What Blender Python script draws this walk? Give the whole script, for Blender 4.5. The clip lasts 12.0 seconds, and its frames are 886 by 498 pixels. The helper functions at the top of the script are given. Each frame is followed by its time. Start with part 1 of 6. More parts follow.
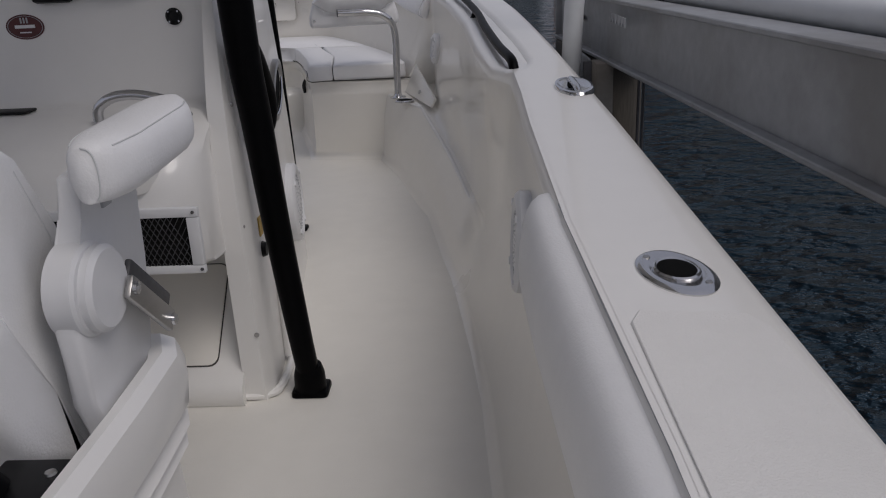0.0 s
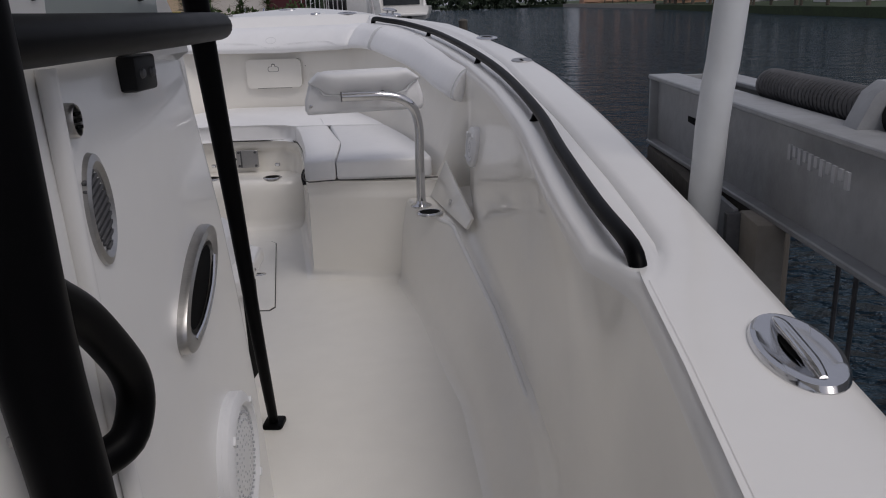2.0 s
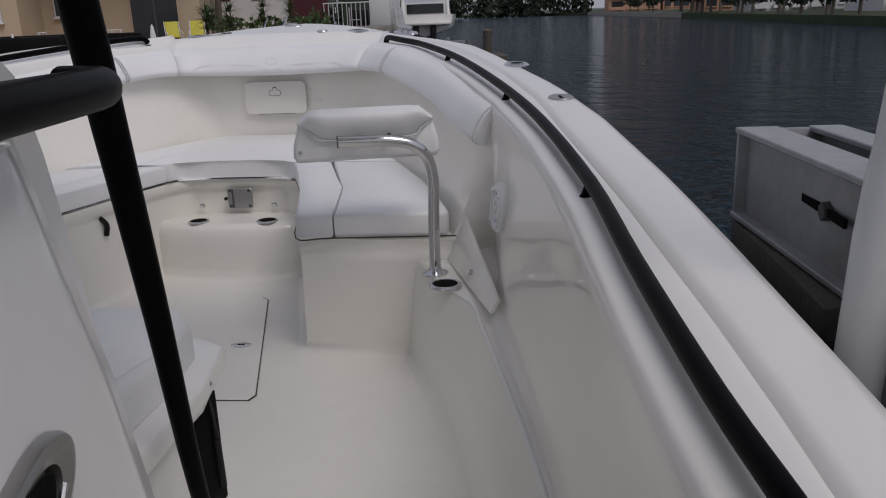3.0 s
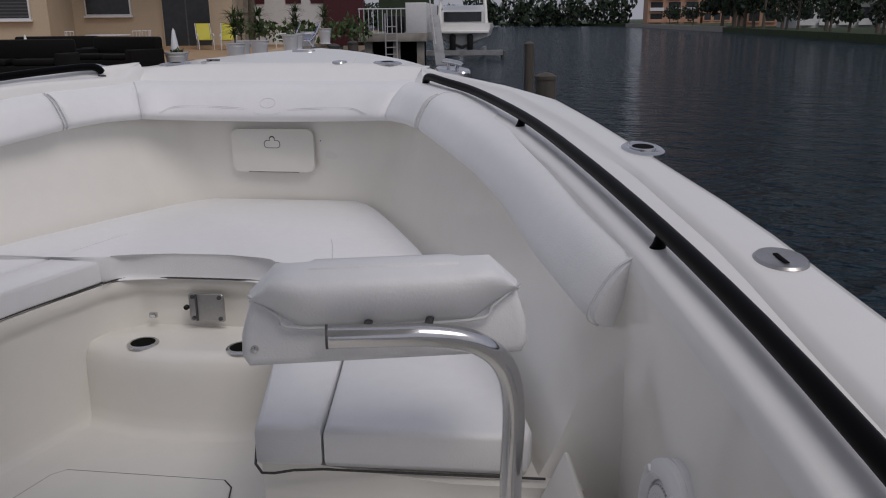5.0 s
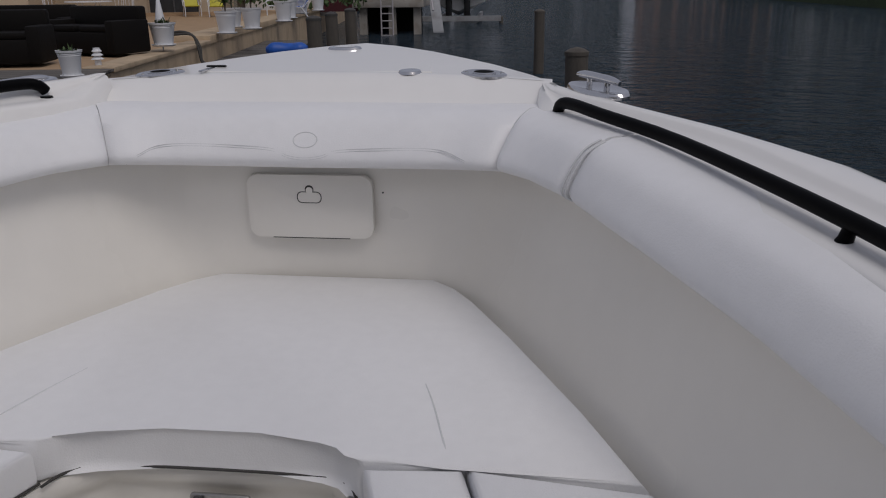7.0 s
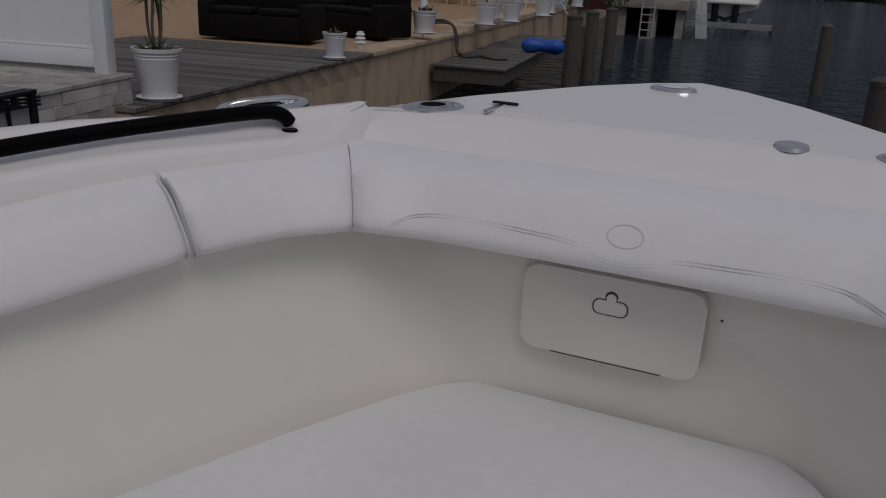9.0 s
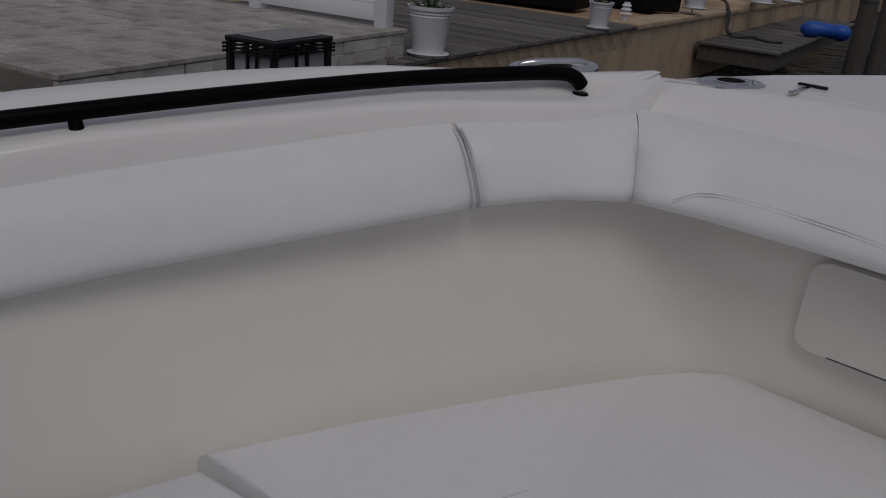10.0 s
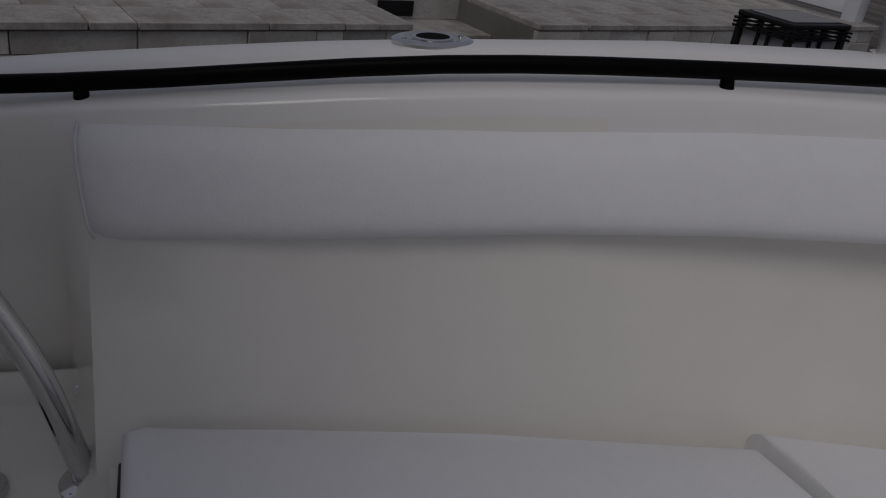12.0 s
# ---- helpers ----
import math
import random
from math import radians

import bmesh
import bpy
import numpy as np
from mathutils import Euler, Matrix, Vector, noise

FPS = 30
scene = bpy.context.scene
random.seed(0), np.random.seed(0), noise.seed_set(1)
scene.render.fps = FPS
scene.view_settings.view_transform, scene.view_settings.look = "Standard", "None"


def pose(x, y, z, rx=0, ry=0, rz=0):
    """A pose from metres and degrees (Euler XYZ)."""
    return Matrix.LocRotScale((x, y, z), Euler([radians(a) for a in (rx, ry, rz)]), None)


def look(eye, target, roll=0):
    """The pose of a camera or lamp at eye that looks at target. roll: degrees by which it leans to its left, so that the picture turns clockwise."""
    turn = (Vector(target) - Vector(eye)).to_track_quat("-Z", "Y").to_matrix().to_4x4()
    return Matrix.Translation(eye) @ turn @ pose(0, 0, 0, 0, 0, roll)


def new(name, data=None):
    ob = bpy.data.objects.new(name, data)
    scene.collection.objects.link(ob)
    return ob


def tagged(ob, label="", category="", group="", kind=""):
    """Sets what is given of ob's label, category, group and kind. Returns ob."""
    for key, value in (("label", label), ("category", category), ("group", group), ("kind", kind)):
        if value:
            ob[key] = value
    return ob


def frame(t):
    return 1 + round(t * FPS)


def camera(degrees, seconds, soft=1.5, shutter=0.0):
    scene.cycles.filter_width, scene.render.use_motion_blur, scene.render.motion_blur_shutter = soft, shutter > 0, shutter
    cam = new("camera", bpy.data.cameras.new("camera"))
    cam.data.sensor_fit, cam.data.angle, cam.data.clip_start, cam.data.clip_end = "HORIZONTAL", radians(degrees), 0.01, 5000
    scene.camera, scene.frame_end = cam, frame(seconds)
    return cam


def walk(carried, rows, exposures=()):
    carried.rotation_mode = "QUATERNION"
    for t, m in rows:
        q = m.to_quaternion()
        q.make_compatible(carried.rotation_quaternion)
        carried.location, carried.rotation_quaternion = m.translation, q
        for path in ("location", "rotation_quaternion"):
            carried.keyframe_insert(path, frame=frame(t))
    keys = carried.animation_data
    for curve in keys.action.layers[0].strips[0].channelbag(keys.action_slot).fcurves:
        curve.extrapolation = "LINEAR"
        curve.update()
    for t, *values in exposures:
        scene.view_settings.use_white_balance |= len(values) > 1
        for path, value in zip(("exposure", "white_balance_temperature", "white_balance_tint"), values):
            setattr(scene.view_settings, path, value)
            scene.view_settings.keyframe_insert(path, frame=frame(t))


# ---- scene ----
cam = camera(57.5, 12.0, soft=1.1)
PATH = [
    (0, (1.595, -0.289, 1.109), (1.507, 1.592, 0.435), -2.7),
    (0.5, (1.617, 0.008, 1.13), (1.43, 1.893, 0.489), -2.3),
    (1, (1.581, 0.31, 1.141), (1.399, 2.195, 0.499), -1.7),
    (1.5, (1.506, 0.63, 1.184), (1.379, 2.546, 0.624), -1.8),
    (2, (1.498, 0.97, 1.203), (1.357, 2.879, 0.623), -2.3),
    (2.5, (1.5, 1.302, 1.226), (1.289, 3.206, 0.649), -1.3),
    (3, (1.468, 1.644, 1.253), (1.273, 3.554, 0.692), -2.2),
    (5, (1.226, 3.042, 1.352), (0.964, 4.948, 0.807), -0.6),
    (5.5, (1.155, 3.392, 1.37), (0.827, 5.284, 0.812), 1.4),
    (6, (1.013, 3.729, 1.394), (0.656, 5.612, 0.822), 1.9),
    (6.5, (0.831, 4.024, 1.41), (0.596, 5.919, 0.816), -0.6),
    (8.3, (0.320, 4.786, 1.462), (0.005, 6.645, 0.794), -0.7),
    (8.5, (0.292, 4.859, 1.465), (-0.118, 6.704, 0.812), 0.3),
    (9, (0.259, 4.970, 1.470), (-0.488, 6.708, 0.822), 2.9),
    (9.5, (0.221, 4.971, 1.463), (-0.775, 6.559, 0.764), 3.9),
    (10, (0.182, 4.917, 1.451), (-1.011, 6.335, 0.700), 5.1),
    (10.5, (0.127, 4.853, 1.432), (-1.193, 6.125, 0.633), 6),
    (11, (0.048, 4.750, 1.414), (-1.424, 5.823, 0.588), 7.2),
    (11.5, (-0.017, 4.650, 1.398), (-1.586, 5.542, 0.538), 8.2),
    (12, (-0.061, 4.552, 1.389), (-1.687, 5.287, 0.487), 9),
]
EXPO, TINT = 0.0, 13.0
# camera: eased exposure towards the shaded end of the walk
walk(cam, [(t, look(eye, target, roll)) for t, eye, target, roll in PATH],
     [(t, EXPO + k, 6500, TINT) for t, k in ((0.0, -0.25), (1.5, -0.15), (2.5, -0.1), (5.0, -0.17), (6.5, -0.32), (8.5, -0.55), (9.0, -0.85), (9.5, -0.9), (10.0, -1.05), (10.5, -1.17), (12.0, -1.25))])

# ---- world and sun: bright overcast ----
world = bpy.data.worlds.new("overcast")
scene.world = world
world.use_nodes = True
wn, wl = world.node_tree.nodes, world.node_tree.links
sky = wn.new("ShaderNodeTexSky")
sky.sky_type, sky.sun_disc = "NISHITA", False
sky.sun_elevation, sky.sun_rotation = radians(54), radians(139)
sky.air_density, sky.dust_density, sky.ozone_density = 1.0, 4.0, 1.0
grey = wn.new("ShaderNodeMixRGB")
grey.inputs[0].default_value = 0.72
grey.inputs[2].default_value = (6.0, 6.2, 7.1, 1)
wl.new(sky.outputs[0], grey.inputs[1])
wl.new(grey.outputs[0], wn["Background"].inputs[0])
wn["Background"].inputs[1].default_value = 0.07
sun_data = bpy.data.lights.new("sun", "SUN")
sun_data.energy, sun_data.angle, sun_data.color = 1.0, radians(28), (1.0, 0.97, 0.93)
sun = new("sun", sun_data)
sun.matrix_world = look((0, 0, 30), (-14, 16, 0))

# ---- materials ----
def surface(name, color, rough=0.5, metal=0.0, vary=0.06, scale=6.0, bump=0.0, bump_scale=60.0, coat=0.0, stain=None, stain_amount=0.0,
            stain_scale=2.5, piece=0.0, stretch=None, spec=0.5):
    m = bpy.data.materials.new(name)
    m.use_nodes = True
    n, l = m.node_tree.nodes, m.node_tree.links
    b = n["Principled BSDF"]
    b.inputs["Roughness"].default_value, b.inputs["Metallic"].default_value = rough, metal
    b.inputs["Coat Weight"].default_value = coat
    b.inputs["Specular IOR Level"].default_value = spec
    b.inputs["Coat Roughness"].default_value = 0.05
    tc = n.new("ShaderNodeTexCoord")
    src = tc.outputs["Object"]
    if stretch:
        mp = n.new("ShaderNodeMapping")
        mp.inputs["Scale"].default_value = stretch
        l.new(src, mp.inputs[0])
        src = mp.outputs[0]
    def noisy(s, detail=4.0):
        t = n.new("ShaderNodeTexNoise")
        t.inputs["Scale"].default_value, t.inputs["Detail"].default_value = s, detail
        l.new(src, t.inputs["Vector"])
        return t
    big, fine = noisy(scale), noisy(scale * 9)
    add = n.new("ShaderNodeMath"); add.operation = "ADD"
    l.new(big.outputs[0], add.inputs[0]); l.new(fine.outputs[0], add.inputs[1])
    rng = n.new("ShaderNodeMapRange")
    rng.inputs["From Min"].default_value, rng.inputs["From Max"].default_value = 0.6, 1.4
    rng.inputs["To Min"].default_value, rng.inputs["To Max"].default_value = 1 - vary, 1 + vary
    l.new(add.outputs[0], rng.inputs[0])
    val = rng.outputs[0]
    if piece:
        info = n.new("ShaderNodeObjectInfo")
        geo = n.new("ShaderNodeNewGeometry")
        s2 = n.new("ShaderNodeMath"); s2.operation = "ADD"
        l.new(info.outputs["Random"], s2.inputs[0]); l.new(geo.outputs["Random Per Island"], s2.inputs[1])
        fr = n.new("ShaderNodeMath"); fr.operation = "FRACT"
        l.new(s2.outputs[0], fr.inputs[0])
        pr = n.new("ShaderNodeMapRange")
        pr.inputs["To Min"].default_value, pr.inputs["To Max"].default_value = 1 - piece, 1 + piece
        l.new(fr.outputs[0], pr.inputs[0])
        mu = n.new("ShaderNodeMath"); mu.operation = "MULTIPLY"
        l.new(val, mu.inputs[0]); l.new(pr.outputs[0], mu.inputs[1])
        val = mu.outputs[0]
    vm = n.new("ShaderNodeVectorMath"); vm.operation = "SCALE"
    vm.inputs[0].default_value = color
    l.new(val, vm.inputs["Scale"])
    out = vm.outputs[0]
    if stain:
        st = noisy(stain_scale, 6.0)
        sr = n.new("ShaderNodeMapRange")
        sr.inputs["From Min"].default_value, sr.inputs["From Max"].default_value = 0.48, 0.68
        sr.inputs["To Max"].default_value = stain_amount
        l.new(st.outputs[0], sr.inputs[0])
        mx = n.new("ShaderNodeMixRGB")
        mx.inputs[2].default_value = (*stain, 1)
        l.new(sr.outputs[0], mx.inputs[0]); l.new(out, mx.inputs[1])
        out = mx.outputs[0]
    l.new(out, b.inputs["Base Color"])
    rr = n.new("ShaderNodeMapRange")
    rr.inputs["To Min"].default_value, rr.inputs["To Max"].default_value = max(rough - 0.06, 0.02), min(rough + 0.06, 1)
    l.new(big.outputs[0], rr.inputs[0]); l.new(rr.outputs[0], b.inputs["Roughness"])
    if bump:
        bt = noisy(bump_scale, 3.0)
        bp = n.new("ShaderNodeBump")
        bp.inputs["Strength"].default_value, bp.inputs["Distance"].default_value = bump, 0.004
        l.new(bt.outputs[0], bp.inputs["Height"]); l.new(bp.outputs[0], b.inputs["Normal"])
    return m


GEL = surface("cream_gelcoat", (0.83, 0.805, 0.75), 0.30, vary=0.02, scale=1.5, coat=0.6)
GELW = surface("white_gelcoat", (0.84, 0.83, 0.81), 0.32, vary=0.02, scale=1.5, coat=0.5)
NONSKID = surface("nonskid_gelcoat", (0.82, 0.81, 0.795), 0.55, vary=0.03, scale=2.0, bump=0.35, bump_scale=350)
DECK = surface("cockpit_sole", (0.82, 0.80, 0.75), 0.5, vary=0.03, scale=1.2, bump=0.25, bump_scale=420)
VINYL = surface("white_vinyl", (0.83, 0.832, 0.842), 0.48, vary=0.025, scale=3.0, bump=0.22, bump_scale=260)
PIPING = surface("grey_piping", (0.42, 0.43, 0.45), 0.5)
THREAD = surface("white_thread", (0.66, 0.67, 0.68), 0.7)
BLACKTUBE = surface("black_powder_coat", (0.002, 0.002, 0.0025), 0.42, vary=0.15, scale=8, spec=0.06)
BLACK = surface("black_plastic", (0.008, 0.008, 0.009), 0.45, vary=0.15, spec=0.25)
RUBBER = surface("dark_gasket", (0.05, 0.048, 0.045), 0.7)
STEEL = surface("stainless_steel", (0.62, 0.62, 0.63), 0.14, metal=1.0, vary=0.04, scale=20)
BRUSHED = surface("brushed_steel", (0.45, 0.44, 0.43), 0.32, metal=1.0, vary=0.1, scale=15, stretch=(1, 1, 8))
# near-black paint for the shade inside bores, slots and openings
HOLE_SHADE = surface("hollow_shade", (0.008, 0.008, 0.008), 0.8, spec=0.05)
PLASTIC = surface("white_plastic", (0.74, 0.745, 0.76), 0.35, vary=0.02)
ALU = surface("weathered_aluminium", (0.36, 0.37, 0.385), 0.55, metal=0.35, vary=0.16, scale=3.0, bump=0.2, bump_scale=90, stain=(0.2, 0.19, 0.18),
              stain_amount=0.55)
PVC = surface("white_pvc", (0.68, 0.70, 0.72), 0.4, vary=0.05, scale=2, stain=(0.45, 0.46, 0.45), stain_amount=0.35)
GALV = surface("dark_steel", (0.11, 0.11, 0.115), 0.55, metal=0.6, vary=0.25, scale=8)
GLASS = surface("pale_clear_vinyl", (0.42, 0.46, 0.45), 0.18, vary=0.06, scale=1.5)
AMBER = surface("amber_label", (0.55, 0.36, 0.08), 0.5)
MAROON = surface("maroon_decal", (0.09, 0.02, 0.022), 0.35)
INK = surface("black_ink", (0.02, 0.02, 0.022), 0.6)


# ---- builders ----
def part(name, bm, material, parent=None, label="", angle=38):
    bmesh.ops.recalc_face_normals(bm, faces=bm.faces)
    for f in bm.faces:
        f.smooth = True
    for e in bm.edges:
        e.smooth = len(e.link_faces) == 2 and e.calc_face_angle(0) < radians(angle)
    me = bpy.data.meshes.new(name)
    bm.to_mesh(me)
    bm.free()
    me.materials.append(material)
    ob = new(name, me)
    if parent:
        ob.parent = parent
    if label:
        ob["label"] = label
    return ob


def thing(name, label, category, group="", kind="", at=None):
    ob = new(name)
    ob.empty_display_size = 0.1
    if at is not None:
        ob.matrix_world = at
    return tagged(ob, label, category, group, kind)


def box(x0, x1, y0, y1, z0, z1, bevel=0.0, seg=2, bm=None, m=None):
    bm = bm or bmesh.new()
    mat = Matrix.Translation(((x0 + x1) / 2, (y0 + y1) / 2, (z0 + z1) / 2)) @ Matrix.Diagonal((x1 - x0, y1 - y0, z1 - z0, 1))
    r = bmesh.ops.create_cube(bm, size=1, matrix=mat)
    vs = r["verts"]
    if bevel:
        es = list({e for v in vs for e in v.link_edges})
        g = bmesh.ops.bevel(bm, geom=es, offset=bevel, segments=seg, affect="EDGES", profile=0.5)
        vs = list({v for f in g["faces"] for v in f.verts} | {v for v in vs if v.is_valid})
    if m is not None:
        bmesh.ops.transform(bm, matrix=m, verts=[v for v in vs if v.is_valid])
    return bm


def tube(pts, r, n=14, smooth=4, bm=None, caps=True):
    """A round tube along a smoothed line of points; r is one radius or one for each point."""
    bm = bm or bmesh.new()
    P = [Vector(p) for p in pts]
    R = list(r) if isinstance(r, (list, tuple)) else [r] * len(P)
    line, rad = [], []
    for i in range(len(P) - 1):
        a, b, c, d = P[max(i - 1, 0)], P[i], P[i + 1], P[min(i + 2, len(P) - 1)]
        k = smooth if len(P) > 2 else 1
        for j in range(k):
            t = j / k
            line.append(0.5 * ((2 * b) + (c - a) * t + (2 * a - 5 * b + 4 * c - d) * t * t + (3 * b - a - 3 * c + d) * t ** 3))
            rad.append(R[i] + (R[i + 1] - R[i]) * t)
    line.append(P[-1]); rad.append(R[-1])
    up = Vector((0.13, 0.21, 1)).normalized()
    rings = []
    for i, p in enumerate(line):
        d = (line[min(i + 1, len(line) - 1)] - line[max(i - 1, 0)]).normalized()
        u = up - d * up.dot(d)
        if u.length < 0.05:
            u = d.orthogonal()
        u.normalize()
        up = u
        w = d.cross(u)
        rings.append([bm.verts.new(p + (u * math.cos(2 * math.pi * k / n) + w * math.sin(2 * math.pi * k / n)) * rad[i]) for k in range(n)])
    for a, b in zip(rings, rings[1:]):
        for k in range(n):
            bm.faces.new((a[k], a[(k + 1) % n], b[(k + 1) % n], b[k]))
    if caps:
        bm.faces.new(rings[0][::-1]); bm.faces.new(rings[-1])
    return bm


def loft(sections, closed=False, caps=False, bm=None):
    """Skins a row of sections, each a list of the same number of points."""
    bm = bm or bmesh.new()
    rows = [[bm.verts.new(p) for p in s] for s in sections]
    n = len(rows[0])
    for a, b in zip(rows, rows[1:]):
        for k in range(n if closed else n - 1):
            bm.faces.new((a[k], a[(k + 1) % n], b[(k + 1) % n], b[k]))
    if caps:
        bm.faces.new(rows[0][::-1]); bm.faces.new(rows[-1])
    return bm


def slab(outline, z0, z1, bevel=0.0, seg=3, bm=None, m=None, bottom=False):
    """A flat piece with the given plan, its upper edges rounded."""
    bm = bm or bmesh.new()
    low = [bm.verts.new((x, y, z0)) for x, y in outline]
    high = [bm.verts.new((x, y, z1)) for x, y in outline]
    n = len(low)
    bm.faces.new(low[::-1])
    top = bm.faces.new(high)
    for k in range(n):
        bm.faces.new((low[k], low[(k + 1) % n], high[(k + 1) % n], high[k]))
    vs = low + high
    if bevel:
        es = list(top.edges) + ([e for v in low for e in v.link_edges if e.other_vert(v) in low] if bottom else [])
        g = bmesh.ops.bevel(bm, geom=list(set(es)), offset=bevel, segments=seg, affect="EDGES", profile=0.5)
        vs = list({v for f in g["faces"] for v in f.verts} | {v for v in vs if v.is_valid})
    if m is not None:
        bmesh.ops.transform(bm, matrix=m, verts=vs)
    return bm


def lathe(profile, n=28, sx=1.0, sy=1.0, m=None, bm=None):
    """Turns a profile of (radius, height) round z; sx and sy make it oval."""
    bm = bm or bmesh.new()
    rows = []
    for r, z in profile:
        rows.append([bm.verts.new((r * sx * math.cos(2 * math.pi * k / n), r * sy * math.sin(2 * math.pi * k / n), z)) for k in range(n)])
    for a, b in zip(rows, rows[1:]):
        for k in range(n):
            bm.faces.new((a[k], a[(k + 1) % n], b[(k + 1) % n], b[k]))
    bm.faces.new(rows[0][::-1]); bm.faces.new(rows[-1])
    if m is not None:
        bmesh.ops.transform(bm, matrix=m, verts=[v for row in rows for v in row])
    return bm


def frame_on(p, normal, along=(0, 1, 0)):
    """A pose at p whose z is the normal and whose y runs along the given way."""
    z = Vector(normal).normalized()
    y = Vector(along) - z * z.dot(Vector(along))
    y.normalize()
    x = y.cross(z)
    m = Matrix((x, y, z)).transposed().to_4x4()
    m.translation = p
    return m


def rounded(w, h, r, n=4):
    out = []
    for cx, cy, a0 in ((w / 2 - r, h / 2 - r, 0), (-w / 2 + r, h / 2 - r, 90), (-w / 2 + r, -h / 2 + r, 180), (w / 2 - r, -h / 2 + r, 270)):
        for k in range(n + 1):
            a = radians(a0 + 90 * k / n)
            out.append((cx + r * math.cos(a), cy + r * math.sin(a)))
    return out


def text(name, body, size, m, material, parent=None, align="LEFT"):
    cu = bpy.data.curves.new(name, "FONT")
    cu.body, cu.size, cu.extrude, cu.align_x = body, size, 0.0004, align
    tmp = bpy.data.objects.new(name, cu)
    scene.collection.objects.link(tmp)
    me = bpy.data.meshes.new_from_object(tmp.evaluated_get(bpy.context.evaluated_depsgraph_get()))
    bpy.data.objects.remove(tmp)
    me.transform(m)
    me.materials.clear(); me.materials.append(material)
    ob = new(name, me)
    if parent:
        ob.parent = parent
    return ob


# ---- the hull: numbers along the boat (y forward, starboard x) ----
def along(ys, vs):
    return lambda y: float(np.interp(y, ys, vs))


zg = lambda y: 0.61 + 0.0825 * y                                  # gunwale height, rising to the bow
XO = along([-2.5, 0.4, 1.6, 2.15, 2.5, 3.0, 3.4, 4.05, 4.6, 5.1, 5.55, 5.85, 6.1, 6.35, 6.6],
           [2.11, 2.003, 1.940, 1.905, 1.882, 1.842, 1.805, 1.722, 1.615, 1.475, 1.345, 1.245, 1.09, 0.885, 0.70])
XI = along([-2.5, 0.34, 0.9, 1.3, 1.9, 2.15], [1.88, 1.783, 1.745, 1.727, 1.722, 1.715])
XC = along([2.15, 2.25, 2.35, 2.66, 3.3, 4.08, 4.4, 4.94, 5.45, 6.04, 6.36, 6.48, 6.6],
           [1.735, 1.763, 1.772, 1.748, 1.677, 1.568, 1.528, 1.414, 1.272, 1.055, 0.81, 0.72, 0.63])
XR = along([2.15, 2.36, 2.62, 2.95, 3.32, 3.95, 4.466, 5.05, 5.534, 6.0, 6.428, 6.6], [1.732, 1.702, 1.669, 1.643, 1.617, 1.53, 1.425, 1.28, 1.134, 0.945, 0.695, 0.70])
ZR = along([2.1, 3.35, 4.47, 5.53, 6.43, 6.6], [-0.004, -0.002, -0.003, -0.012, -0.022, -0.022])
XW = along([-2.5, 0.4, 1.5, 1.9, 2.7, 3.3, 3.98, 4.45, 4.85, 5.2, 5.55, 5.85, 6.1, 6.29, 6.45, 6.6],
           [1.86, 1.76, 1.712, 1.70, 1.62, 1.54, 1.405, 1.375, 1.32, 1.22, 1.09, 0.95, 0.80, 0.67, 0.58, 0.53])
XB = along([-2.5, 0.4, 1.5, 2.0, 2.72, 3.0, 3.43, 4.035, 4.3, 4.46, 4.5, 4.75, 5.067, 5.23, 5.45, 5.575, 5.81, 6.19, 6.45, 6.6],
           [1.80, 1.745, 1.695, 1.67, 1.616, 1.56, 1.47, 1.31, 1.15, 1.085, 1.21, 1.14, 1.04, 0.98, 0.91, 0.852, 0.75, 0.585, 0.44, 0.37])
ZB = along([-2.5, 2.3, 2.72, 3.0, 3.43, 4.035, 4.3, 4.46, 4.5, 6.6], [0.09, 0.09, 0.104, 0.16, 0.245, 0.367, 0.38, 0.385, 0.45, 0.45])
XA = along([-2.5, 0.4, 1.23, 1.69, 2.44, 2.75, 3.23, 3.55, 3.82, 4.02, 4.46], [1.74, 1.66, 1.626, 1.604, 1.515, 1.458, 1.392, 1.30, 1.24, 1.188, 1.04])
PD = along([4.44, 4.46, 4.75, 5.05, 5.3, 5.55, 6.1, 6.3], [0.0, 0.13, 0.115, 0.085, 0.065, 0.035, 0.01, 0.0])      # port recess is narrower
stations = [-2.5, -1, 0.4, 1.0, 1.6, 1.9, 2.08, 2.15, 2.2, 2.26, 2.34, 2.5, 2.72, 3.0, 3.25, 3.45, 3.7, 3.9, 4.04, 4.15, 4.3, 4.46, 4.5, 4.7,
            4.9, 5.1, 5.3, 5.5, 5.7, 5.85, 6.0, 6.12, 6.24, 6.35, 6.45, 6.54, 6.6]


